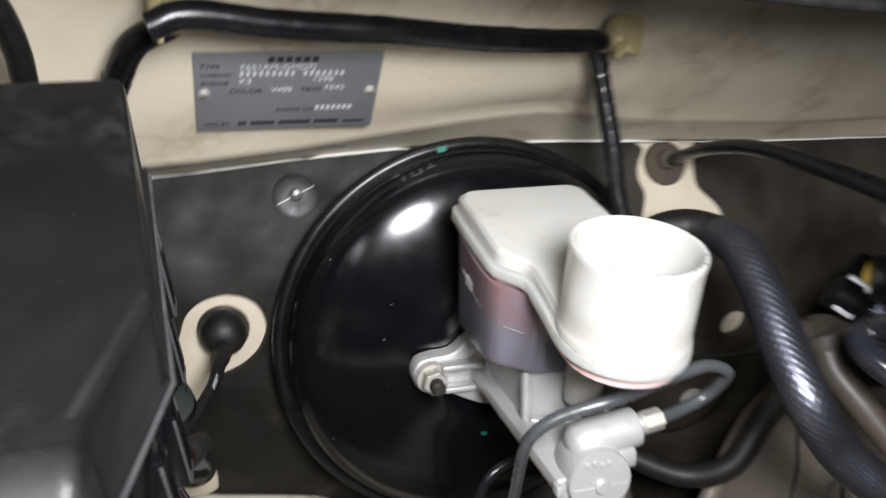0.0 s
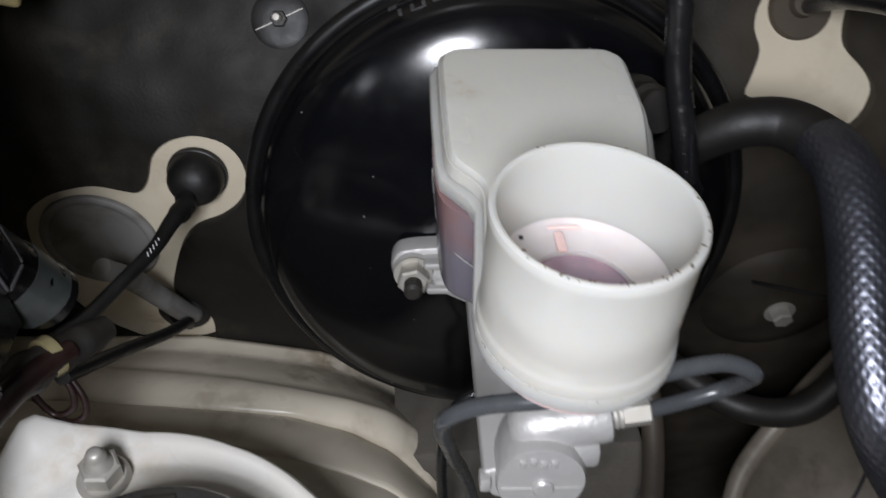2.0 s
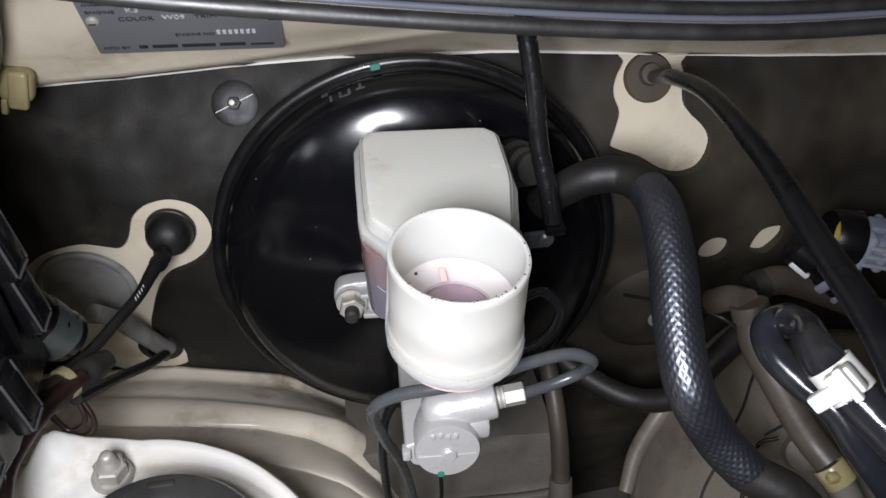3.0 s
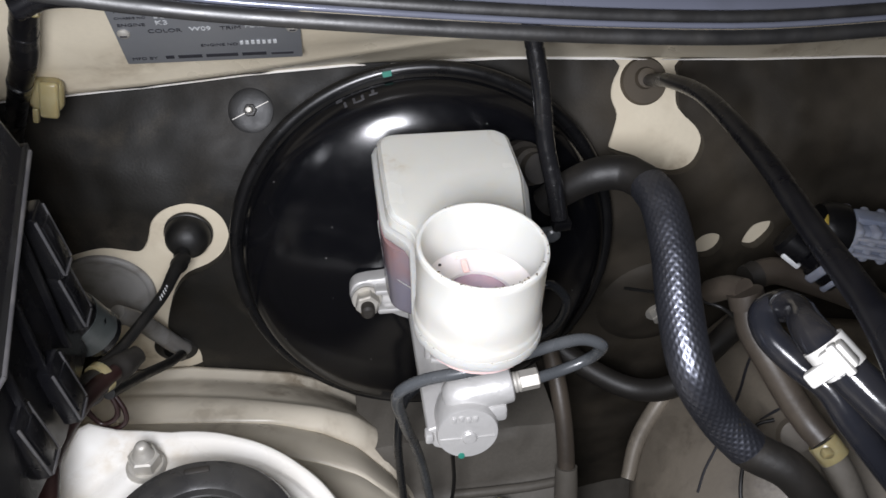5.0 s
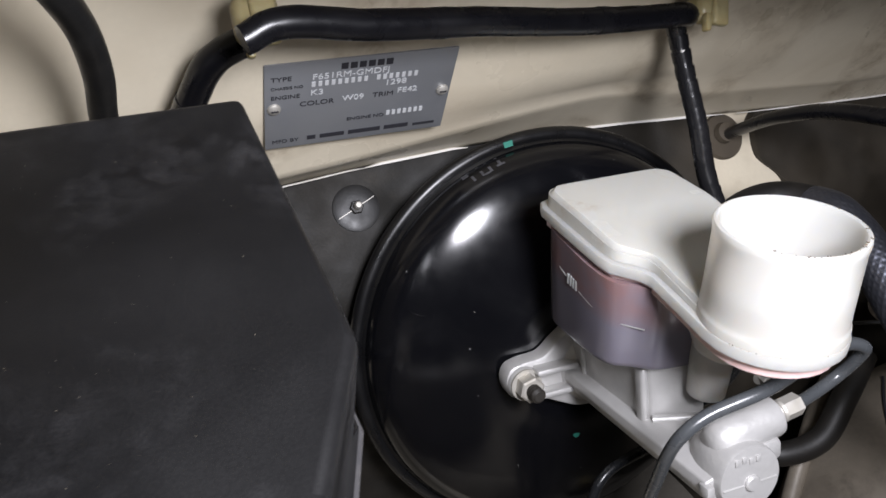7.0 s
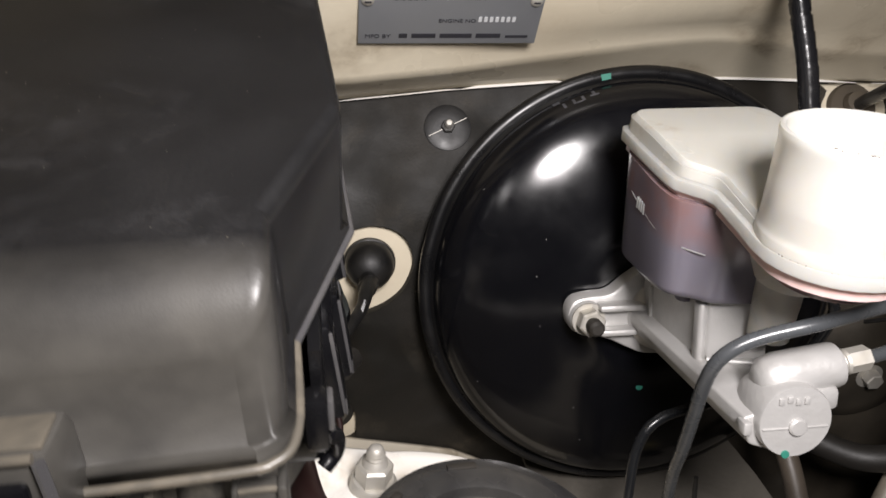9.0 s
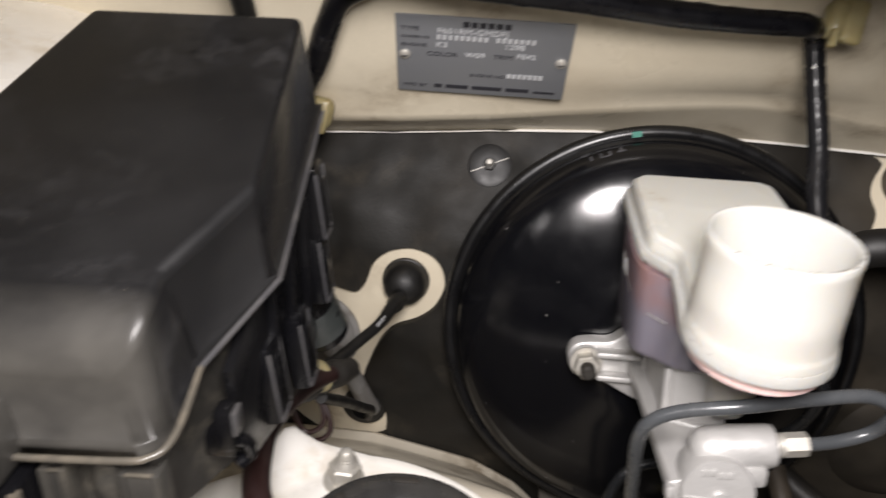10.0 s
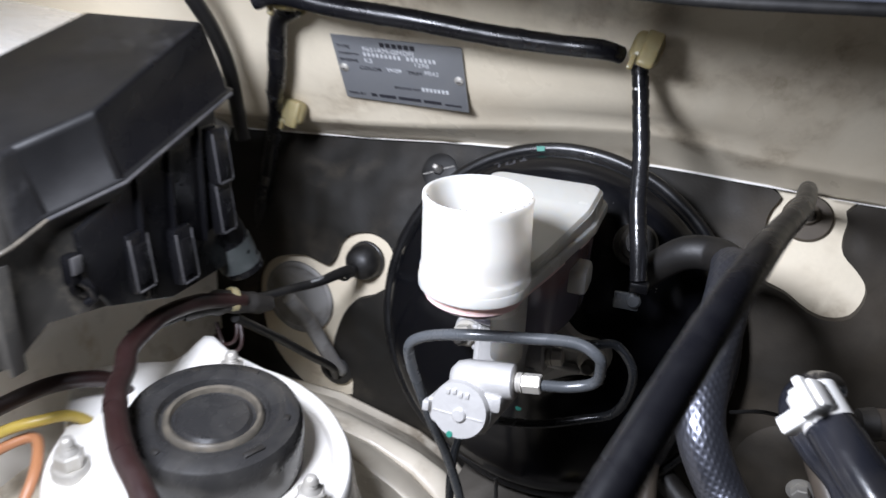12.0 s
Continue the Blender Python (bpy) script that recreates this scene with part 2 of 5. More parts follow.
CLEARGREY = material("smoky_clear_plastic", (0.32, 0.34, 0.41), 0.10, spots=(0.55, 0.56, 0.60), spot_scale=40, spot_amount=0.6, sub=0.3, sub_radius=0.004, rough_var=0.05, glow_through=0.3, clear=0.15)
CONNECT = material("blue_grey_connector", (0.16, 0.18, 0.235), 0.16, spots=(0.36, 0.37, 0.41), spot_scale=60, spot_amount=0.5, sub=0.2, rough_var=0.06)
WORN = material("scuffed_black_plastic", (0.045, 0.044, 0.046), 0.28, spots=(0.095, 0.090, 0.085), spot_scale=90, spot_amount=0.6, bump=0.1)
RIM = material("dusty_black_rim", (0.0042, 0.0042, 0.0047), 0.32, spots=(0.0105, 0.010, 0.0095), spot_scale=45, spot_amount=0.5, rough_var=0.08)
ORANGE = material("orange_wire_sleeve", (0.38, 0.17, 0.08), 0.4, spots=(0.35, 0.14, 0.05), spot_scale=60)
YELLOW = material("yellow_wire_sleeve", (0.42, 0.31, 0.06), 0.4, spots=(0.45, 0.30, 0.05), spot_scale=60)
DUSTEDGE = material("dusty_worn_plastic", (0.075, 0.067, 0.054), 0.36, spots=(0.17, 0.145, 0.11), spot_scale=110, spot_amount=0.6, bump=0.1)
SMEAR = material("faded_grey_stencil", (0.055, 0.055, 0.060), 0.5, spots=(0.012, 0.012, 0.013), spot_scale=260, spot_amount=0.7)


# ---- builders ----
def mesh_of(bm, name, mat, smooth=40):
    me = bpy.data.meshes.new(name)
    bmesh.ops.recalc_face_normals(bm, faces=bm.faces)
    bm.to_mesh(me)
    bm.free()
    me.materials.append(mat)
    if smooth:
        for p in me.polygons:
            p.use_smooth = True
        me.set_sharp_from_angle(angle=radians(smooth))
    return me


def part(name, bm, mat, parent=None, label="", smooth=40):
    ob = new(name, mesh_of(bm, name, mat, smooth))
    if parent is not None:
        ob.parent = parent
    if label:
        tagged(ob, label)
    return ob


def thing(name, label, category, m=None, group="", kind=""):
    ob = new(name)
    ob.empty_display_size = 0.01
    if m is not None:
        ob.matrix_world = m
    return tagged(ob, label, category, group, kind)


def single(name, bm, mat, label, category, smooth=40, group="", kind=""):
    return tagged(part(name, bm, mat, None, "", smooth), label, category, group, kind)


def frame_on(origin, axis, up=(0, 0, 1)):
    """A pose at origin whose z looks along axis and whose y points as far up as it can."""
    z = Vector(axis).normalized()
    x = Vector(up).cross(z).normalized()
    y = z.cross(x)
    m = Matrix((x, y, z)).transposed().to_4x4()
    m.translation = origin
    return m


def smooth_path(pts, n=8, closed=False):
    pts = [Vector(p) for p in pts]
    out = []
    k = len(pts)
    for i in range(k if closed else k - 1):
        p0 = pts[(i - 1) % k] if closed or i > 0 else pts[0] * 2 - pts[1]
        p1, p2 = pts[i], pts[(i + 1) % k]
        p3 = pts[(i + 2) % k] if closed or i + 2 < k else pts[-1] * 2 - pts[-2]
        for j in range(n):
            t = j / n
            out.append(0.5 * (2 * p1 + (p2 - p0) * t + (2 * p0 - 5 * p1 + 4 * p2 - p3) * t * t + (3 * p1 - p0 - 3 * p2 + p3) * t ** 3))
    if not closed:
        out.append(pts[-1])
    return out


def tube(bm, pts, radius, seg=14, n=8, wobble=0.0, braid=0.0, flat=1.0, ribs=0.0, pitch=0.006):
    """Sweeps a round section along a smooth curve; radius may be a list along the points."""
    path = smooth_path(pts, n) if n > 1 else [Vector(p) for p in pts]
    m = len(path)
    normal = None
    rings = []
    length = 0.0
    for i, p in enumerate(path):
        t = (path[min(i + 1, m - 1)] - path[max(i - 1, 0)]).normalized()
        if normal is None:
            normal = t.orthogonal().normalized()
        normal = (normal - t * normal.dot(t)).normalized()
        side = t.cross(normal)
        if i:
            length += (p - path[i - 1]).length
        if isinstance(radius, (list, tuple)):
            u = i / (m - 1) * (len(radius) - 1)
            a = min(int(u), len(radius) - 2)
            r = radius[a] + (radius[a + 1] - radius[a]) * (u - a)
        else:
            r = radius
        ring = []
        for j in range(seg):
            ang = 2 * math.pi * j / seg
            rr = r
            if braid:
                rr *= 1 + braid * max(math.sin(ang * 18 + length * 2 * math.pi / pitch), math.sin(ang * 18 - length * 2 * math.pi / pitch))
            if ribs:
                rr *= 1 + ribs * math.sin(length * 2 * math.pi / pitch)
            if wobble:
                rr *= 1 + wobble * noise.noise((p + normal * math.cos(ang) * r) * 140)
            ring.append(bm.verts.new(p + normal * math.cos(ang) * rr + side * math.sin(ang) * rr * flat))
        rings.append(ring)
    for a, b in zip(rings[:-1], rings[1:]):
        for j in range(seg):
            bm.faces.new((a[j], a[(j + 1) % seg], b[(j + 1) % seg], b[j]))
    bm.faces.new(rings[0][::-1])
    bm.faces.new(rings[-1])
    return bm


def tubed(pts, radius, **kw):
    return tube(bmesh.new(), pts, radius, **kw)


def lathe(profile, seg=48, m=None, closed=False, bm=None):
    """Turns (radius, height) pairs round z."""
    bm = bm or bmesh.new()
    m = m or Matrix()
    rings = []
    for r, z in profile:
        if r < 1e-6:
            rings.append([bm.verts.new(m @ Vector((0, 0, z)))])
        else:
            rings.append([bm.verts.new(m @ Vector((r * math.cos(2 * math.pi * j / seg), r * math.sin(2 * math.pi * j / seg), z))) for j in range(seg)])
    pairs = list(zip(rings[:-1], rings[1:])) + ([(rings[-1], rings[0])] if closed else [])
    for a, b in pairs:
        for j in range(seg):
            k = (j + 1) % seg
            if len(a) == 1 and len(b) > 1:
                bm.faces.new((a[0], b[j], b[k]))
            elif len(b) == 1 and len(a) > 1:
                bm.faces.new((a[j], a[k], b[0]))
            elif len(a) > 1:
                bm.faces.new((a[j], a[k], b[k], b[j]))
    return bm


def box(size, centre=(0, 0, 0), bevel=0.0, m=None, bm=None, seg=2):
    bm = bm or bmesh.new()
    made = bmesh.ops.create_cube(bm, size=1.0)["verts"]
    for v in made:
        v.co = Vector((v.co.x * size[0] + centre[0], v.co.y * size[1] + centre[1], v.co.z * size[2] + centre[2]))
    if bevel:
        edges = {e for v in made for e in v.link_edges}
        made = bmesh.ops.bevel(bm, geom=list(edges), offset=bevel, segments=seg, affect="EDGES", profile=0.5)["verts"]
    if m is not None:
        bmesh.ops.transform(bm, matrix=m, verts=list(set(made)))
    return bm


def prism(outline, z0, z1, bevel=0.0, holes=(), bm=None, m=None, seg=2):
    """Raises a flat outline (x, y), with holes, from z0 to z1."""
    bm = bm or bmesh.new()
    edges = []
    for loop in (outline, *holes):
        vs = [bm.verts.new((p[0], p[1], z0)) for p in loop]
        edges += [bm.edges.new((a, b)) for a, b in zip(vs, vs[1:] + vs[:1])]
    before = set(bm.faces)
    if holes:
        bmesh.ops.triangle_fill(bm, use_beauty=True, use_dissolve=False, edges=edges)
    else:
        bmesh.ops.contextual_create(bm, geom=edges)
    faces = [f for f in bm.faces if f not in before]
    up = bmesh.ops.extrude_face_region(bm, geom=faces)["geom"]
    top = [g for g in up if isinstance(g, bmesh.types.BMVert)]
    bmesh.ops.translate(bm, vec=(0, 0, z1 - z0), verts=top)
    if bevel:
        tset = set(top)
        bm.normal_update()
        rim = [e for e in bm.edges if e.verts[0] in tset and e.verts[1] in tset and len(e.link_faces) == 2 and e.calc_face_angle(0) > 0.7]
        bmesh.ops.bevel(bm, geom=rim, offset=bevel, segments=seg, affect="EDGES", profile=0.5)
    if m is not None:
        bmesh.ops.transform(bm, matrix=m, verts=bm.verts)
    return bm


def circle(cx, cy, r, n=32, a0=0.0, a1=360.0, ry=None):
    full = abs(a1 - a0) >= 360
    return [(cx + r * math.cos(radians(a0 + (a1 - a0) * i / (n if full else n - 1))), cy + (ry or r) * math.sin(radians(a0 + (a1 - a0) * i / (n if full else n - 1)))) for i in range(n)]


def rounded(points, n=5):
    return [(p.x, p.y) for p in smooth_path([(x, y, 0) for x, y in points], n, closed=True)]


def round_corners(points, r, n=4):
    """Cuts the corners of an outline into short arcs."""
    out = []
    k = len(points)
    for i in range(k):
        p, a, b = (Vector(points[j % k]) for j in (i, i - 1, i + 1))
        da, db = (a - p), (b - p)
        ra, rb = min(r, da.length * 0.45), min(r, db.length * 0.45)
        s, e = p + da.normalized() * ra, p + db.normalized() * rb
        for j in range(n + 1):
            t = j / n
            q = s * (1 - t) ** 2 + p * 2 * t * (1 - t) + e * t * t
            out.append((q.x, q.y))
    return out


def hexagon(r, z0, z1, m=None, bm=None):
    return prism(circle(0, 0, r, 6), z0, z1, bevel=r * 0.12, bm=bm, m=m, seg=1)


def sheet(rows, bm=None, thick=0.0, direction=(0, 1, 0)):
    """A grid of points, as a pressed sheet; thick gives it a back along direction."""
    bm = bm or bmesh.new()
    grid = [[bm.verts.new(p) for p in r] for r in rows]
    faces = [bm.faces.new((a[j], a[j + 1], b[j + 1], b[j])) for a, b in zip(grid[:-1], grid[1:]) for j in range(len(a) - 1)]
    if thick:
        up = bmesh.ops.extrude_face_region(bm, geom=faces)["geom"]
        bmesh.ops.translate(bm, vec=Vector(direction) * thick, verts=[g for g in up if isinstance(g, bmesh.types.BMVert)])
    return bm


def upright(y):
    """Turns drawings in (x, z) into upright ones that face the camera at depth y."""
    return Matrix(((1, 0, 0, 0), (0, 0, -1, y), (0, 1, 0, 0), (0, 0, 0, 1)))


# ---- plain panels that close the engine bay all round ----
def room():
    for nm, size, c, what in (("wall_north", (1.34, 0.06, 1.25), (0.2, 0.53, 1.185), "plain dark panel behind the firewall"), ("wall_south", (1.34, 0.06, 1.25), (0.2, -0.68, 1.185), "plain dark panel at the front of the engine bay"),
                              ("wall_west", (0.06, 1.15, 1.25), (-0.44, -0.075, 1.185), "plain dark side panel of the engine bay"), ("wall_east", (0.06, 1.15, 1.25), (0.84, -0.075, 1.185), "plain dark side panel of the engine bay")):
        single(nm, box(size, c), GARAGE, what, "wall", 0, kind="structure")
    single("floor", box((1.34, 1.27, 0.06), (0.2, -0.075, 0.53)), CONCRETE, "dark oily shield under the engine bay", "floor", 0, kind="structure")
    single("ceiling", box((1.34, 1.27, 0.04), (0.2, -0.075, 1.83)), GARAGE, "plain dark underside of the raised bonnet", "ceiling", 0, kind="structure")


room()


# ---- body shell of the engine bay ----
def wall_y(x, z):
    """Depth of the insulation's face: the firewall bends back towards the cowl and runs slightly askew."""
    zs = (0.60, 0.88, 0.90, 0.96, 1.007, 1.03, 1.054, 1.075, 1.09, 1.108, 1.13)
    ys = (0.440, 0.430, 0.429, 0.4245, 0.4255, 0.4285, 0.4345, 0.449, 0.459, 0.468, 0.474)
    return float(np.interp(z, zs, ys)) - 0.05 * (x - 0.1)


def on_wall(x, z, off=0.0):
    """A pose on the insulation whose z points straight out of it."""
    slope = (wall_y(x, z + 0.012) - wall_y(x, z - 0.012)) / 0.024
    n = Vector((-0.05, -1, slope)).normalized()
    return frame_on(Vector((x, wall_y(x, z), z)) + n * off, n)


def seam_z(x):
    """Height of the insulation's upper edge."""
    return float(np.interp(x, (-0.4, -0.07, 0.04, 0.10, 0.16, 0.25, 0.32, 0.42, 0.8), (1.088, 1.0925, 1.0982, 1.1025, 1.1050, 1.1052, 1.1025, 1.0985, 1.092)))


def cowl_edge(x):
    """Height of the overhanging lower edge of the cowl."""
    return float(np.interp(x, (-0.4, 0.0, 0.05, 0.10, 0.15, 0.20, 0.235, 0.27, 0.31, 0.42, 0.8), (1.108, 1.1150, 1.1172, 1.1208, 1.1258, 1.1302, 1.1320, 1.1300, 1.1235, 1.116, 1.110)))


def build_cowl():
    rows = []
    xs = [-0.40 + 1.2 * i / 96 for i in range(97)]
    for k in range(16):
        row = []
        for x in xs:
            e, q = cowl_edge(x), seam_z(x)
            w = wall_y(x, q)
            prof = [(w + 0.008, q - 0.004), (w + 0.004, q), (w - 0.004, q + 0.0005), (w - 0.007, q + 0.003), (0.433, e - 0.0035), (0.4285, e - 0.001), (0.4248, e + 0.003), (0.4215, e + 0.009),
                    (0.411, 1.136 + (e - 1.114) * 0.5), (0.398, 1.158), (0.385, 1.1795), (0.368, 1.208), (0.350, 1.236), (0.330, 1.258), (0.290, 1.266), (0.236, 1.262)]
            y, z = prof[k]
            dent = 0.0016 * noise.noise((x * 9, z * 14, 0)) if k > 6 else 0
            row.append((x, y + dent, z))
        rows.append(row)
    single("cowl_panel", sheet(rows, thick=0.004, direction=(0, 0.9, 0.4)), BEIGE, "beige painted cowl panel above the firewall, dusty", "body panel", 50, kind="structure")
    # thin bright sealed edge along the top of the insulation
    for x0, x1, w in ((-0.30, 0.0385, 1.0), (0.0385, 0.108, 0.45), (0.108, 0.170, 1.0), (0.185, 0.345, 1.1), (0.355, 0.70, 0.8)):
        xs = [x0 + (x1 - x0) * i / 30 for i in range(31)]
        taper = [min(1.0, 6 * min(i, 30 - i) / 30 + 0.1) for i in range(31)]
        rows = [[(x, wall_y(x, seam_z(x)) - 0.0045 - 0.0010 * a, seam_z(x) - 0.0004 + 0.0014 * w * b * k + 0.0006 * noise.noise((x * 20, 0, 3))) for x, k in zip(xs, taper)] for a, b in ((0, 0), (1, 0.1), (1, 1), (0, 1.1))]
        single("seam_trim", sheet(rows), WHITE, "pale painted seam along the top of the insulation", "seam", kind="structure")


def build_firewall():
    xs = [-0.40 + 0.04 * i for i in range(31)]
    zs = [0.52, 0.70, 0.80, 0.88, 0.93, 0.98, 1.01, 1.03, 1.045, 1.06, 1.075, 1.09, 1.105, 1.12]
    single("firewall", sheet([[(x, wall_y(x, z) + 0.0055, z) for x in xs] for z in zs], thick=0.004, direction=(0, 1, 0)), BEIGE, "beige painted sheet metal firewall", "firewall", 50, kind="structure")
    left = rounded([(-0.039, 0.9905), (-0.027, 1.0000), (-0.0145, 1.0045), (-0.001, 1.0066), (0.0115, 1.0037), (0.0197, 1.0025), (0.0258, 1.0100), (0.0304, 1.0225), (0.038, 1.0300), (0.047, 1.0332), (0.056, 1.0338), (0.067, 1.0302),
                    (0.0735, 1.0225), (0.0757, 1.0120), (0.0735, 1.0020), (0.068, 0.9920), (0.058, 0.9840), (0.0445, 0.9780), (0.0358, 0.9685), (0.030, 0.9570), (0.0265, 0.9475), (0.0231, 0.9375), (0.0225, 0.9290), (0.0275, 0.9220),
                    (0.0340, 0.9150), (0.0380, 0.9050), (0.0378, 0.8930), (0.034, 0.8840), (0.000, 0.8780), (-0.030, 0.9000), (-0.045, 0.9300), (-0.048, 0.9600), (-0.046, 0.9780)], 3)
    right = rounded([(0.3262, 1.1010), (0.3292, 1.0962), (0.3240, 1.0868), (0.3228, 1.0790), (0.3257, 1.0710), (0.3225, 1.0620), (0.319, 1.0535), (0.327, 1.0485), (0.340, 1.0442), (0.354, 1.0360), (0.366, 1.0333), (0.3775, 1.0370),
                     (0.383, 1.0475), (0.3825, 1.0560), (0.3765, 1.0635), (0.3685, 1.0705), (0.3675, 1.0785), (0.369, 1.0865), (0.3675, 1.0925), (0.3700, 1.0995)], 3)
    ovals = [circle(0.401, 0.9735, 0.0108, 20, ry=0.0108), rounded([(0.4256, 0.9745), (0.4290, 0.9870), (0.4350, 0.9910), (0.4434, 0.9911), (0.4468, 0.9826), (0.4395, 0.9692), (0.4310, 0.9690)], 3)]
    top = [(0.78 - 0.0233 * i, seam_z(0.78 - 0.0233 * i)) for i in range(51)]
    edge = [(-0.385, 0.862), (0.10, 0.860), (0.14, 0.80), (0.16, 0.60), (0.78, 0.60)] + top
    bm = prism(edge, 0, 0.006, 0.0, holes=(left, right, *ovals))
    for k in range(9):
        bmesh.ops.bisect_plane(bm, geom=bm.verts[:] + bm.edges[:] + bm.faces[:], plane_co=(0, (0.96, 1.007, 1.03, 1.045, 1.06, 1.07, 1.08, 1.09, 1.10)[k], 0), plane_no=(0, 1, 0))
    for v in bm.verts:
        x, z, d = v.co
        v.co = (x, wall_y(x, z) + 0.006 - d, z)
    single("insulation_mat", bm, FELT, "dark grey-brown insulation mat with cut-outs on the firewall", "insulation", 30, kind="structure")
    single("mounting_dome", lathe([(0.046, -0.002), (0.042, 0.002), (0.030, 0.006), (0.018, 0.009), (0.0, 0.010)], 32, on_wall(0.372, 0.918)), FELT, "dusty brown pressed dome on the firewall", "body panel", kind="structure")


def build_apron():
    """The stepped inner panel between firewall and strut tower, with rounded ridges between three grooves."""
    gx = (-0.34, -0.03, 0.0165, 0.06, 0.09, 0.12, 0.1425, 0.165, 0.18)
    groove = {
        1: ((0.402, 0.3985, 0.394, 0.388, 0.382, 0.376, 0.373, 0.368, 0.364), (0.910, 0.9065, 0.904, 0.901, 0.898, 0.893, 0.884, 0.862, 0.835)),
        2: ((0.372, 0.370, 0.365, 0.361, 0.3595, 0.357, 0.351, 0.340, 0.332), (0.915, 0.913, 0.911, 0.908, 0.902, 0.889, 0.876, 0.853, 0.825)),
        3: ((0.338, 0.335, 0.333, 0.331, 0.3285, 0.323, 0.316, 0.303, 0.294), (0.926, 0.924, 0.921, 0.917, 0.912, 0.9025, 0.895, 0.880, 0.855))}
    xs = [-0.34 + 0.52 * k / 90 for k in range(91)]

    def back(x):
        z = float(np.interp(x, (-0.34, 0.03, 0.08, 0.10, 0.13, 0.18), (0.893, 0.8885, 0.877, 0.872, 0.855, 0.80)))
        return Vector((x, wall_y(x, z) - 0.001, z))

    def line(k, x):
        ys, zs = groove[k]
        return Vector((x, float(np.interp(x, gx, ys)), float(np.interp(x, gx, zs))))
    rows = [[back(x) + Vector((0, 0.004, -0.010)) for x in xs], [back(x) for x in xs], [back(x) + Vector((0, -0.004, 0.0012)) for x in xs], [back(x) + Vector((0, -0.009, -0.0005)) for x in xs]]
    for a, b, high in ((0, 1, 0.0012), (1, 2, 0.0052), (2, 3, 0.0058)):
        for u in ((0.25, 0.55, 0.85) if a == 0 else (0.0, 0.06, 0.16, 0.32, 0.5, 0.7, 0.86, 0.95)):
            row = []
            for x in xs:
                p = back(x) + Vector((0, -0.009, -0.0005)) if a == 0 else line(a, x)
                q = p.lerp(line(b, x), u)
                h = high * math.sin(math.pi * u) ** 0.55 if u > 0 else 0.0
                row.append(q + Vector((0, -0.25 * h, h)) + Vector((0, 0, 0.0006 * noise.noise((x * 22, q.y * 40, 1)))))
            rows.append(row)
    for d, up in ((0.0, 0.0), (0.004, 0.003), (0.012, 0.005), (0.05, 0.012), (0.25, 0.010), (0.60, 0.0)):
        rows.append([line(3, x) + Vector((0, -d, up)) for x in xs])
    single("inner_wing_panel", sheet(rows, thick=0.004, direction=(0, 0.3, -1)), APRON, "tan stepped inner wing panel with pressed ridges", "body panel", 60, kind="structure")


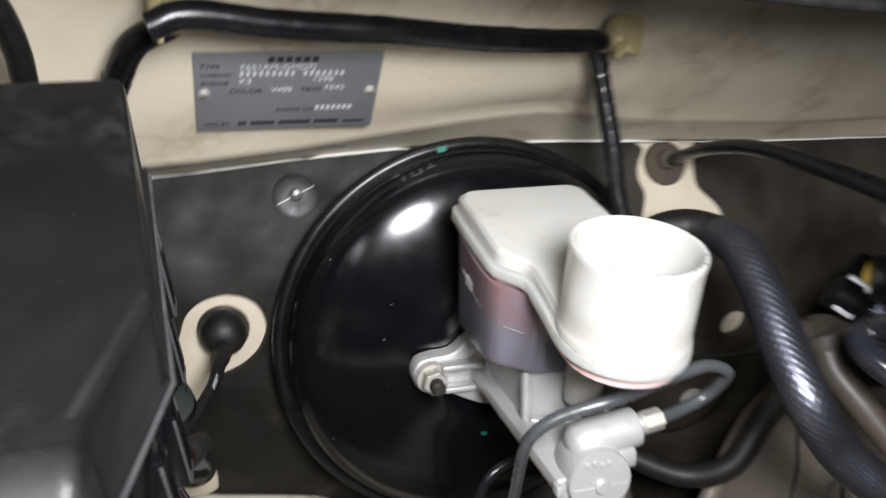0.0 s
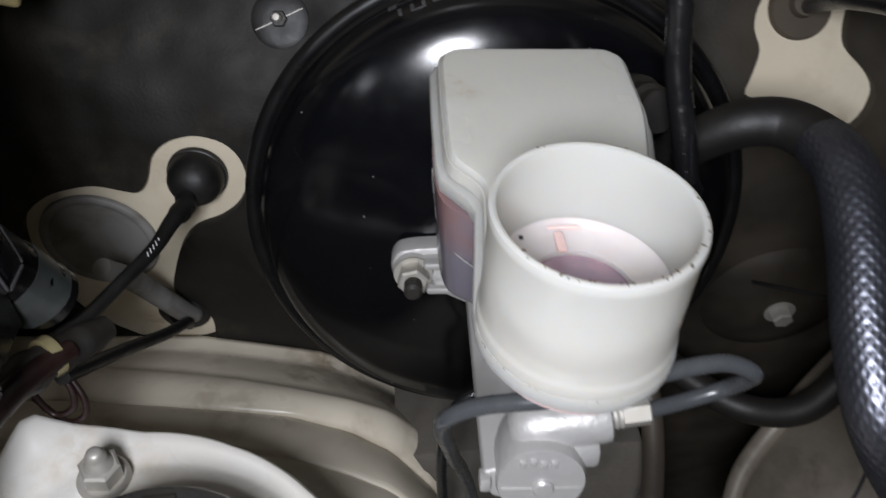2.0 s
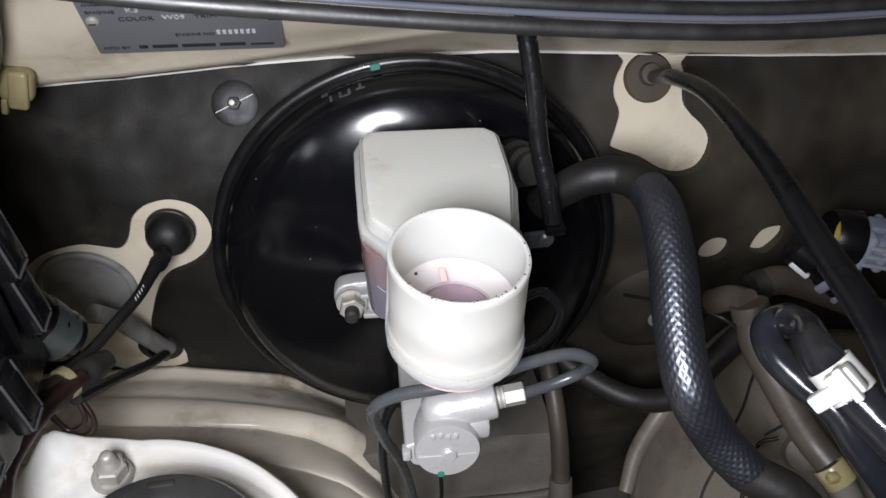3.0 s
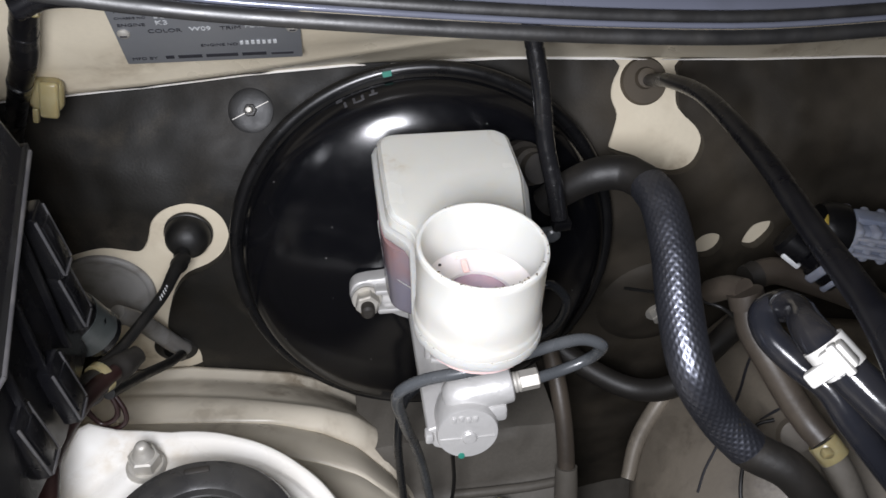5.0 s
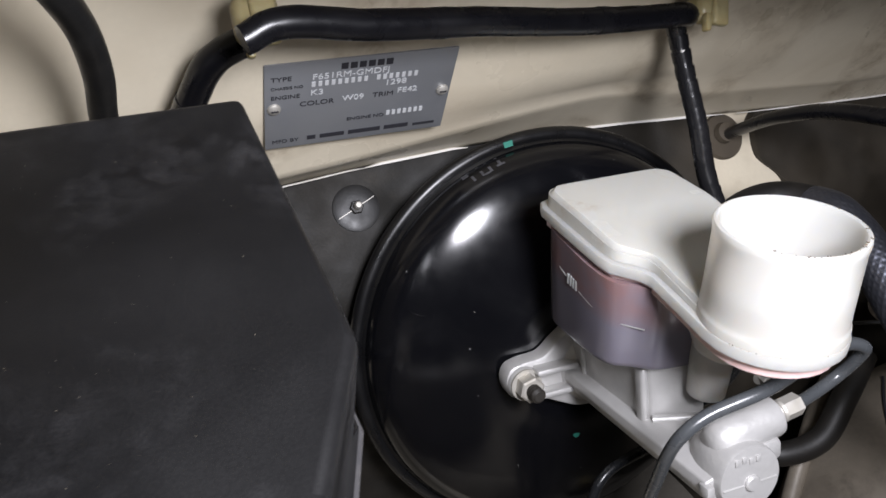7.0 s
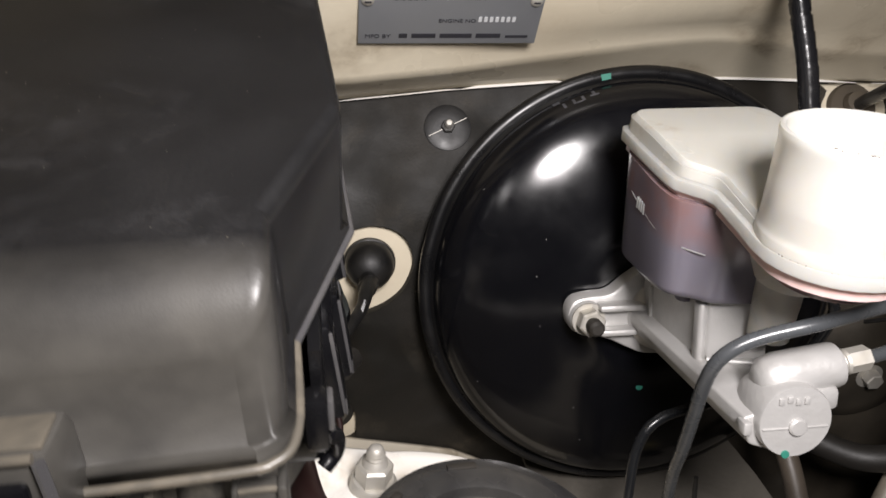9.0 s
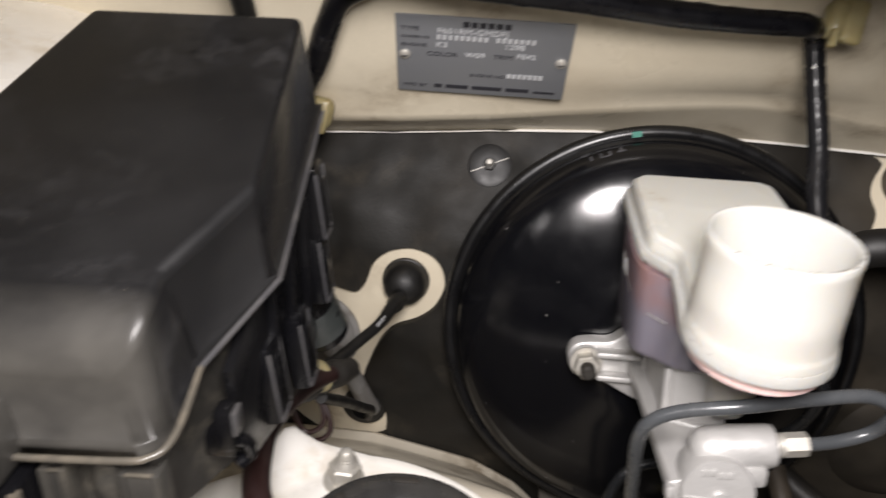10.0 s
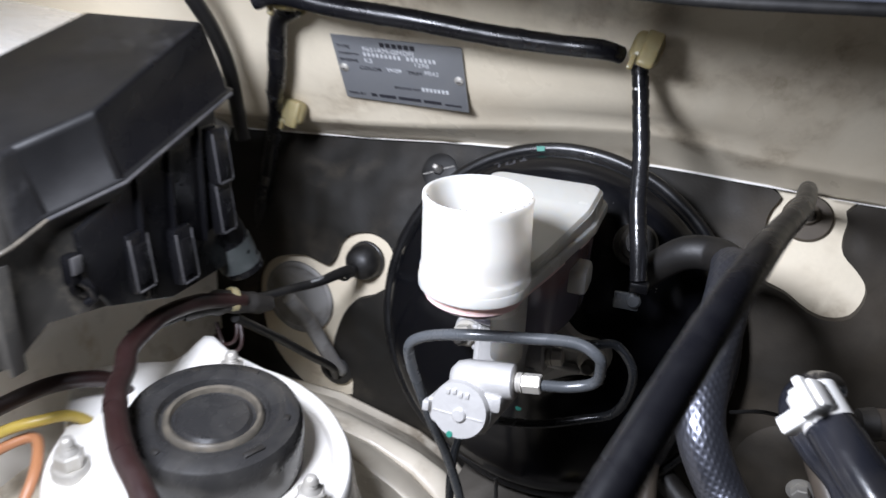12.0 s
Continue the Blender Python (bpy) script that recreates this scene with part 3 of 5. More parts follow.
def build_tower():
    """White strut tower with its raised ring."""
    m = frame_on((0.070, 0.2120, 0.988), (0.095, -0.068, 1), (0, 1, 0))
    # reach of the top plate round the compass, with its corner towards the wing
    turn = (0, 30, 53, 65, 81, 106, 117, 121, 124, 126, 129, 133, 141, 150, 160, 168, 176, 188, 220, 270, 330, 360)
    reach = (0.0680, 0.0685, 0.0700, 0.0722, 0.0757, 0.0838, 0.0935, 0.0965, 0.0990, 0.1005, 0.1005, 0.0985, 0.0960, 0.1030, 0.1130, 0.1140, 0.1020, 0.0850, 0.0800, 0.0770, 0.0700, 0.0680)
    bm = bmesh.new()
    seg = 120
    rings = [[bm.verts.new(m @ Vector((0, 0, 0)))]]
    for r, u, beyond, z in ((0.040, 0, 0, 0.0), (0.053, 0, 0, 0.0), (0.054, 0.18, 0, -0.0003), (0.054, 0.30, 0, -0.0012), (0.054, 0.42, 0, -0.0030), (0.054, 0.52, 0, -0.0036), (0.054, 0.80, 0, -0.0034), (0.054, 0.95, 0, -0.0034),
                            (0.054, 1.0, 0, -0.0042), (0.054, 1.0, 0.0012, -0.0062), (0.054, 1.0, 0.0022, -0.012), (0.054, 1.0, 0.006, -0.034), (0.054, 1.0, 0.014, -0.060), (0.054, 1.0, 0.026, -0.095)):
        ring = []
        for j in range(seg):
            a = 360.0 * j / seg
            rr = r + (float(np.interp(a, turn, reach)) - 0.054) * u + beyond
            # a soft hollow beside the stud, and the corner curling up a little
            lift = 0.0125 * min(1.0, max(0.0, (rr - 0.078) / 0.022)) ** 1.5 * math.exp(-((a - 128.0) / 7.0) ** 2) if beyond < 0.002 else 0.0
            ring.append(bm.verts.new(m @ Vector((rr * math.cos(radians(a)), rr * math.sin(radians(a)), z + lift))))
        rings.append(ring)
    for a, b in zip(rings[:-1], rings[1:]):
        for j in range(seg):
            k = (j + 1) % seg
            if len(a) == 1:
                bm.faces.new((a[0], b[j], b[k]))
            else:
                bm.faces.new((a[j], a[k], b[k], b[j]))
    single("strut_tower", bm, WHITE, "white painted strut tower, dust in its folds", "strut tower", 60, kind="structure")
    cap = thing("strut_mount", "black round strut mount cap on the white tower", "strut mount", m @ pose(0, 0, 0.0050))
    part("rim", lathe([(0.0, -0.0045), (0.0440, -0.0045), (0.0445, 0.001), (0.0442, 0.015), (0.0434, 0.0205), (0.0415, 0.0240), (0.037, 0.0257), (0.031, 0.0262), (0.0275, 0.0245), (0.0262, 0.0215), (0.025, 0.0210), (0.0, 0.0210)], 64), CAP, cap)
    part("ring", lathe([(0.0205, 0.0211), (0.0212, 0.0237), (0.0228, 0.0243), (0.0242, 0.0230), (0.0246, 0.0211)], 56, closed=True), DUSTEDGE, cap, "dusty grey raised ring")
    part("centre_disc", lathe([(0.0, 0.0233), (0.0170, 0.0230), (0.0188, 0.0211)], 48), CAP, cap)
    for a in (20, 95, 140, 215, 260, 335):
        part("slot_mark", box((0.011 if a in (95, 215, 335) else 0.004, 0.0032, 0.0016), (0, 0, 0), 0.0007, pose(0.036 * math.cos(radians(a)), 0.036 * math.sin(radians(a)), 0.0258, 0, 0, a + 90)), GREYRUB, cap, "dusty slot")
    c = Vector((0.070, 0.2120, 0.988))
    for i, (x, y) in enumerate(((0.0398, 0.2712), (0.012, 0.1755), (0.128, 0.2055))):
        d = Vector((x - c.x, y - c.y, 0))
        base = Vector((x, y, 0.9880 - 0.095 * d.x + 0.068 * d.y))
        nut = thing("tower_nut", "zinc flange nut on a stud of the strut tower", "nut", frame_on(base, (0.095, -0.068, 1), (0, 1, 0)) @ Matrix.Scale(0.90, 4), "strut tower nuts")
        part("flange", lathe([(0.0, -0.004), (0.0104, -0.004), (0.0104, 0.001), (0.0088, 0.003), (0.0, 0.003)], 32), ZINC, nut)
        part("nut_body", hexagon(0.0082, 0.003, 0.0118), ZINC, nut)
        part("stud", lathe([(0.0, 0.0212), (0.0018, 0.0212), (0.0030, 0.0204), (0.0036, 0.0188), (0.0042, 0.0176), (0.0038, 0.0168), (0.0044, 0.0158), (0.0040, 0.0150), (0.0048, 0.0138), (0.0058, 0.0118), (0.0, 0.0118)], 20), ZINC, nut)


def build_wing():
    rows = []
    for k, (x, z) in enumerate(((-0.085, 0.90), (-0.083, 1.05), (-0.083, 1.135), (-0.090, 1.152), (-0.115, 1.160), (-0.20, 1.168), (-0.34, 1.165))):
        rows.append([(x + 0.01 * math.sin(y * 9), y, z + 0.05 * y) for y in [-0.5 + 0.05 * i for i in range(21)]])
    single("wing_edge", sheet(rows, thick=0.003, direction=(1, 0, -0.2)), WHITE, "white painted inner edge of the front wing", "body panel", 50, kind="structure")


def build_bay_floor():
    rows = [[(x, y, 0.66 + 0.03 * noise.noise((x * 6, y * 6, 5))) for x in [-0.4 + 0.06 * i for i in range(21)]] for y in [-0.64 + 0.06 * j for j in range(19)]]
    single("under_tray", sheet(rows, thick=0.004, direction=(0, 0, -1)), DUSTY, "dusty dark tray under the engine bay", "under tray", 60, kind="structure")


build_cowl()
build_firewall()
build_apron()
build_tower()
build_wing()
build_bay_floor()


# ---- seal along the rear edge of the bonnet opening ----
def build_seal():
    def line(dy, dz):
        return [(x, 0.222 + dy + 0.02 * max(0, 0.12 - x) * 2, 1.2205 + 0.10 * max(0.0, 0.27 - x) ** 1.35 * 2.0 + 0.9 * max(0.0, 0.11 - x) ** 2 + dz + 0.012 * max(0, x - 0.30)) for x in [-0.25 + 0.04 * i for i in range(24)]]
    s = thing("bonnet_seal", "black rubber and blue-grey trim along the bonnet opening", "seal")
    part("rubber_lip", tubed(line(0.0, 0.0022), 0.0022, seg=12, n=3), RUBBER, s)
    part("pale_bead", tubed(line(0.0022, 0.0048), 0.0009, seg=10, n=3), GREYTRIM, s, "thin grey bead")
    part("rubber_fold", tubed(line(0.0048, 0.0062), 0.0020, seg=12, n=3), RUBBER, s)
    rows = [line(0.006, 0.0070), line(0.0075, 0.0095), line(0.011, 0.0112), line(0.020, 0.0132), line(0.026, 0.0138), line(0.0275, 0.0165), line(0.036, 0.0190), line(0.055, 0.021), line(0.075, 0.022)]
    part("trim_strip", sheet(rows, thick=0.003, direction=(0, 0.3, -1)), GREYTRIM, s, "glossy blue-grey trim strip")


build_seal()


# ---- brake booster and master cylinder ----
BOOSTER = frame_on((0.1986, 0.406, 0.9995), (-0.0476, -1.0, 0.1993))


SHELL = [(0.0, 0.0375), (0.030, 0.0375), (0.036, 0.0372), (0.041, 0.0362), (0.046, 0.0347), (0.051, 0.0336), (0.056, 0.0328), (0.061, 0.0321), (0.066, 0.03135), (0.071, 0.03055), (0.076, 0.0297), (0.081, 0.0287), (0.0855, 0.0277), (0.0895, 0.0267), (0.0935, 0.02555),
         (0.0970, 0.0244), (0.1000, 0.0232), (0.1030, 0.0219), (0.1060, 0.0202), (0.1086, 0.0182), (0.1108, 0.0158), (0.1127, 0.0130), (0.1141, 0.0098), (0.1150, 0.0048)]


def shell_height(r):
    for (r0, z0), (r1, z1) in zip(SHELL[:-1], SHELL[1:]):
        if r <= r1:
            return z0 + (z1 - z0) * (r - r0) / (r1 - r0)
    return 0.0


def specks(count, place, size, seed):
    """Small flat grains of dirt lying on a surface, joined into one mesh."""
    rng = random.Random(seed)
    bm = bmesh.new()
    for i in range(count):
        p, n = place(rng)
        m = frame_on(p, n, (0.3, 0.2, 0.9)) @ pose(0, 0, 0, 0, 0, rng.uniform(0, 360)) @ Matrix.Diagonal((rng.uniform(0.5, 1.6), rng.uniform(0.4, 0.9), 0.3, 1))
        bmesh.ops.create_icosphere(bm, subdivisions=1, radius=size * rng.uniform(0.4, 1.3), matrix=m)
    return bm


def build_booster():
    b = thing("brake_booster", "round glossy black brake servo mounted on the firewall", "brake booster", BOOSTER)
    part("front_shell", lathe(SHELL, 144), GLOSS, b)
    part("clamp_rim", lathe([(0.1147, 0.0062), (0.1156, 0.0054), (0.1163, 0.0046), (0.1171, 0.0052), (0.1187, 0.0055), (0.1208, 0.0051), (0.1222, 0.0037), (0.1227, 0.0012), (0.1218, -0.0018), (0.1190, -0.0034), (0.108, -0.0040)], 144, closed=True), RIM, b, "rolled rim")
    part("rear_shell", lathe([(0.1150, -0.0030), (0.1150, -0.022), (0.112, -0.032), (0.100, -0.040), (0.07, -0.044), (0.0, -0.046)], 96), RIM, b)
    def on_shell(rng):
        r, a = rng.uniform(0.055, 0.108), rng.uniform(0, 2 * math.pi)
        return (r * math.cos(a), r * math.sin(a), shell_height(r) + 0.00005), (0.2 * math.cos(a), 0.2 * math.sin(a), 1)
    tagged(part("dust_flecks", specks(30, on_shell, 0.00028, 4), FLECK, b), "pale dust flecks", kind="stuff")
    # shallow crescent dent in the paint
    part("crescent_dent", tubed([(-0.083 + 0.0095 * math.cos(radians(q)), 0.0475 + 0.0095 * math.sin(radians(q)), shell_height(math.hypot(-0.083 + 0.0095 * math.cos(radians(q)), 0.0475 + 0.0095 * math.sin(radians(q)))) - 0.00012) for q in range(170, 300, 13)], [0.0001, 0.0003, 0.0004, 0.0003, 0.0001], seg=8, n=3), GLOSS, b)
    # green inspection marks
    part("paint_mark", prism([(r * math.cos(radians(a)), r * math.sin(radians(a))) for r, a in ((0.1172, 101.0), (0.1172, 98.6), (0.1203, 98.5), (0.1204, 101.1))], 0.0045, 0.0062, 0.0), GREEN, b, "green paint mark", 0)
    part("paint_dot", lathe([(0.0022, 0.0325), (0.0020, 0.0341), (0.0, 0.0342)], 14, Matrix.Translation((-0.0045, -0.0490, 0))), GREEN, b, "green paint dot")
    for a, w, r0, r1 in ((104.8, 2.6, 0.1118, 0.1126), (104.8, 0.9, 0.1126, 0.1146), (108.0, 0.8, 0.1112, 0.1146), (110.6, 0.8, 0.1112, 0.1146), (109.3, 1.8, 0.1110, 0.1117), (113.4, 0.8, 0.1112, 0.1146), (114.8, 1.9, 0.1138, 0.1146)):
        bm = bmesh.new()
        grid = [[bm.verts.new((r * math.cos(radians(q)), r * math.sin(radians(q)), shell_height(r) + 0.00025)) for q in (a - w / 2, a, a + w / 2)] for r in (r0, (r0 + r1) / 2, r1)]
        for u, v in zip(grid[:-1], grid[1:]):
            for k in range(2):
                bm.faces.new((u[k], u[k + 1], v[k + 1], v[k]))
        part("stencil_bar", bm, SMEAR, b, "faded grey stencil")
    # vacuum check valve that carries the hose
    cv = frame_on((0.052, 0.070, 0.034), (0.25, 0.25, 1), (0, 1, 0))
    part("check_valve", lathe([(0.013, -0.004), (0.013, 0.004), (0.0105, 0.006), (0.0105, 0.014), (0.0085, 0.016), (0.0085, 0.022), (0.0, 0.022)], 28, cv), GREYRUB, b, "grey-brown vacuum check valve")


def build_master_cylinder():
    c = thing("master_cylinder", "cast aluminium brake master cylinder bolted to the servo", "master cylinder", BOOSTER)
    # oval mounting flange with two ears
    ear = rounded([(s * x, y) for s, row in ((-1, ((0.0500, 0.0), (0.0472, 0.0072), (0.0395, 0.0096), (0.028, 0.0108), (0.019, 0.0175), (0.008, 0.0235))), (1, ((0.008, 0.0235), (0.019, 0.0175), (0.028, 0.0108), (0.0395, 0.0096), (0.0472, 0.0072), (0.0500, 0.0), (0.0472, -0.0085), (0.0395, -0.0112), (0.028, -0.0145), (0.019, -0.0190), (0.008, -0.0235))), (-1, ((0.008, -0.0235), (0.019, -0.0190), (0.028, -0.0145), (0.0395, -0.0112), (0.0472, -0.0085)))) for x, y in row], 4)
    part("flange", prism(ear, 0.0387, 0.0490, 0.0024), ALLOY, c)
    for s in (-1, 1):
        part("boss", lathe([(0.0092, 0.048), (0.0090, 0.0505), (0.0085, 0.0512), (0.0, 0.0512)], 32, Matrix.Translation((s * 0.0401, -0.0014, 0))), ALLOY, c)
        part("rib", box((0.024, 0.0035, 0.010), (s * 0.0235, 0.0052, 0.0525), 0.0014), ALLOY, c)
        part("rib", box((0.022, 0.0035, 0.009), (s * 0.0235, -0.0082, 0.0520), 0.0014), ALLOY, c)
        n = part("nut", hexagon(0.0070, 0.0522, 0.0605, Matrix.Translation((s * 0.0401, -0.0014, 0)) @ pose(0, 0, 0, 0, 0, 14)), ZINC, c, "zinc hexagon nut")
        part("stud", lathe([(0.0, 0.068), (0.0026, 0.068), (0.0040, 0.0665), (0.0036, 0.0655), (0.0040, 0.0645), (0.0036, 0.0635), (0.0040, 0.0625), (0.0036, 0.0615), (0.0040, 0.0605), (0.0040, 0.055), (0, 0.055)], 20, Matrix.Translation((s * 0.0401, -0.0014, 0))), GREYRUB, n, "dark threaded stud end")
        part("washer", lathe([(0.0, 0.0508), (0.0086, 0.0508), (0.0086, 0.0526), (0.0, 0.0526)], 28, Matrix.Translation((s * 0.0401, -0.0014, 0))), ZINC, n)
    # flat-topped casting, out of which the round end grows
    slab = round_corners([(-0.0176, 0.0012), (-0.0179, -0.0036), (-0.0146, -0.0100), (-0.0060, -0.0132), (0.0060, -0.0132), (0.0130, -0.0098), (0.0150, -0.0036), (0.0148, 0.0012), (0.0100, 0.0034), (-0.0090, 0.0034)], 0.0009, 3)
    part("upper_casting", prism(slab, 0.046, 0.1688, 0.0010, seg=3), ALLOY, c)
    part("body", lathe([(0.0, 0.1400), (0.0040, 0.1410), (0.0085, 0.1450), (0.0118, 0.1510), (0.0134, 0.1565), (0.0140, 0.1610), (0.0141, 0.1714), (0.0136, 0.1727), (0.0, 0.1730)], 56), ALLOY, c)
    part("root", lathe([(0.0205, 0.046), (0.0190, 0.0510), (0.0150, 0.0545), (0.0120, 0.0620), (0.0, 0.0640)], 40, Matrix.Translation((0.001, -0.002, 0))), ALLOY, c)
    part("end_lug", box((0.0036, 0.0052, 0.006), (-0.0172, -0.0022, 0.1690), 0.0009), ALLOY, c)
    part("paint_dot", lathe([(0.0016, 0.1725), (0.0015, 0.1733), (0, 0.1734)], 12, Matrix.Translation((-0.003, -0.0125, 0))), GREEN, c, "green paint dot")
    part("parting_line", box((0.0252, 0.0008, 0.0008), (0, -0.0022, 0.1729), 0.0003), ALLOY, c)
    part("end_plug", lathe([(0.0034, 0.1725), (0.0034, 0.1738), (0.0028, 0.1744), (0.0, 0.1746)], 24, Matrix.Translation((0.0006, -0.0018, 0))), ALLOY, c, "pale centre plug")
    for i, x in enumerate((-0.0062, -0.0030, 0.0002, 0.0034)):
        part("cast_mark", box((0.0021, 0.0026, 0.0009), (x, 0.0085 + 0.0006 * math.sin(i * 2), 0.1731), 0.0003), ALLOY, c)
    # tall inlet block under the reservoir, with a proud bright edge
    part("inlet_block", prism(round_corners([(-0.0112, 0.0500), (-0.0116, 0.0800), (-0.0114, 0.1130), (-0.0098, 0.1195), (0.0125, 0.1280), (0.0138, 0.1000), (0.0130, 0.0500)], 0.0014, 3), -0.0285, -0.0015, 0.0, m=pose(0, 0, 0, 90, 0, 0)), ALLOY, c)
    part("block_edge", box((0.0042, 0.0275, 0.0066), (-0.0113, 0.0142, 0.1158), 0.0018, seg=3), ALLOY, c)
    part("foot_fillet", tubed([(-0.0100, 0.0034, 0.1210), (0.0, 0.0034, 0.1250), (0.0120, 0.0034, 0.1295)], 0.0022, seg=12, n=4), ALLOY, c)
    part("side_web", box((0.0030, 0.0180, 0.0030), (-0.0112, 0.0090, 0.0620), 0.0011, seg=3), ALLOY, c)
    # outlet bosses with pipe unions
    for w, out, v in ((0.1595, 0.0330, 0.0122), (0.100, 0.030, 0.008)):
        t = Matrix.Translation((0, v, w)) @ pose(0, 0, 0, 0, 0, 9) @ pose(0, 0, 0, 0, 90, 0)
        part("outlet_boss", lathe([(0.0, -0.0100), (0.0050, -0.0092), (0.0082, -0.0060), (0.0092, -0.0010), (0.0091, 0.0060), (0.0089, 0.0120), (0.0086, 0.0200), (0.0082, 0.0218), (0.0070, 0.0226), (0.0, 0.0228)], 36, t), ALLOY, c)
        part("boss_web", box((0.019, 0.009, 0.0185), (0.0095, v - 0.0065, w), 0.0022), ALLOY, c)
        u = part("pipe_union", hexagon(0.0048, 0.0262, out + 0.002, t), ZINC, c, "hexagon pipe union")
        part("thread", lathe([(0.0046, 0.021), (0.0050, 0.022), (0.0046, 0.023), (0.0050, 0.024), (0.0046, 0.025), (0.0050, 0.026), (0.0, 0.0268)], 20, t), ZINC, u)
    part("stop_bolt", hexagon(0.0055, -0.026, -0.018, Matrix.Translation((0.0, 0, 0.10)) @ pose(0, 0, 0, 90, 0, 0)), ZINC, c)


build_booster()
build_master_cylinder()


# ---- brake fluid reservoir ----
RES = Matrix.Translation((0.1930, 0.2430, 1.0980)) @ pose(0, 0, 0, 2.6, 0, 0)


def res_outline(grow):
    g = grow
    arc = [((0.0243 + g) * math.cos(radians(a)), (0.0243 + g) * math.sin(radians(a))) for a in range(188, 353, 11)]
    return [(0.0245 + g, 0.004), (0.0305 + g, 0.030), (0.0395 + g, 0.078), (0.0400 + g, 0.112), (0.0375 + g, 0.1165 + g), (0.033, 0.1190 + g), (-0.022, 0.1190 + g), (-0.0265 - g, 0.1165 + g), (-0.0288 - g, 0.112),
            (-0.0296 - g, 0.088), (-0.0300 - g, 0.062), (-0.0290 - g, 0.055 - g * 0.5), (-0.0215 - g, 0.046 - g), (-0.0200 - g, 0.041 - g), (-0.0222 - g, 0.020), (-0.0242 - g, 0.004)] + arc


def deck(y):
    """Height of the upper shell's top along its length."""
    return 0.0128 - 0.0035 * max(0.0, 0.085 - max(y, 0.02)) / 0.065 if y > 0.02 else 0.0093 + (y - 0.02) * 0.04


def build_reservoir():
    r = thing("brake_fluid_reservoir", "open translucent cream plastic brake fluid reservoir without its cap", "fluid reservoir", RES)
    # lower half with the tank
    bore = [circle(0, 0, 0.0170, 40)]
    part("lower_flange", prism(res_outline(-0.0016), -0.0052, -0.0004, 0.0, holes=bore), PINK, r, "pink-stained welded seam")
    part("upper_flange", prism(res_outline(0.0013), -0.0002, 0.0046, 0.0011, holes=bore), CREAM, r)
    # upper shell: rear chamber, falling towards the neck
    wide = [circle(0, 0, 0.0205, 40)]
    base = prism(round_corners(res_outline(-0.0012), 0.004, 3), 0.0046, 0.0098, 0.0, holes=wide)
    for v in base.verts:
        if v.co.z > 0.008:
            v.co.z = deck(v.co.y) - 0.0022
            v.co.x = 0.004 + (v.co.x - 0.004) * 0.985
    part("upper_shell", base, DECK, r, "cream upper shell")
    top = prism(round_corners(res_outline(-0.0020), 0.006, 4), 0.0, 0.0021, 0.0, holes=wide)
    for v in top.verts:
        lift = v.co.z
        v.co.z = deck(v.co.y) - 0.0022 + lift
        if lift > 0.001 and Vector((v.co.x, v.co.y)).length > 0.0215:
            v.co.x = 0.004 + (v.co.x - 0.004) * 0.955
            v.co.y = 0.06 + (v.co.y - 0.06) * 0.972
    part("deck", top, DECK, r, "cream top of the rear chamber")
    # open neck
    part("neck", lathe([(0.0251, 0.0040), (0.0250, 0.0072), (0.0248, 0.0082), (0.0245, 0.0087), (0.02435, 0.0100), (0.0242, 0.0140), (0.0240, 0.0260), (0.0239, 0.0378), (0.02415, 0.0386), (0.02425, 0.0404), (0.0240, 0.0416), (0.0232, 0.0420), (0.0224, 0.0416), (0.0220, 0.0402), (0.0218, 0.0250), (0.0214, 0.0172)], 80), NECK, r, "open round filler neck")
    # strainer ledge inside the neck
    part("strainer_ledge", lathe([(0.0215, 0.0190), (0.0205, 0.0172), (0.0180, 0.0158), (0.0155, 0.0152), (0.0138, 0.0146), (0.0132, 0.0120), (0.0131, -0.004), (0.0138, -0.004), (0.0139, 0.0100), (0.0150, 0.0130), (0.0212, 0.0155)], 64), ROSE, r, "pink-tinted strainer ledge")
    part("strainer_bar", box((0.0026, 0.0070, 0.0012), (-0.0025, 0.0150, 0.0165), 0.0005), PINK, r, "pink-tinted strainer bar")
    part("strainer_rib", box((0.0090, 0.0011, 0.0010), (-0.0010, 0.0192, 0.0176), 0.0004), PINK, r)
    for x in (-0.0125, 0.0150):
        part("strainer_slot", box((0.0012, 0.0009, 0.0010), (x, 0.0158, 0.0174), 0.0003), INK, r, "small dark slot")
    part("float", lathe([(0.0, 0.0134), (0.0035, 0.0134), (0.0045, 0.0142), (0.0082, 0.0142), (0.0090, 0.0136), (0.0092, 0.011), (0.0, 0.011)], 48, Matrix.Translation((0.0005, -0.0055, 0))), ROSE, r, "pale pink float disc")

    def on_rim(rng):
        a = radians(rng.choice([rng.uniform(215, 330), rng.uniform(0, 360)]))
        rr = rng.uniform(0.0224, 0.0238)
        return (rr * math.cos(a), rr * math.sin(a), 0.0420), (0, 0, 1)
    tagged(part("rim_dirt", specks(34, on_rim, 0.00042, 8), DIRT, r), "brown dirt specks on the rim", kind="stuff")

    def on_flange(rng):
        a = radians(rng.uniform(195, 345))
        return (0.0256 * math.cos(a), 0.0256 * math.sin(a), 0.0048), (math.cos(a), math.sin(a), 0.8)
    tagged(part("flange_dirt", specks(12, on_flange, 0.00030, 9), DIRT, r), "dirt specks on the seam", kind="stuff")
    part("fluid", lathe([(0.0, 0.0130), (0.0130, 0.0130), (0.0133, 0.0134)], 56), FLUID, r, "purple-tinted brake fluid")
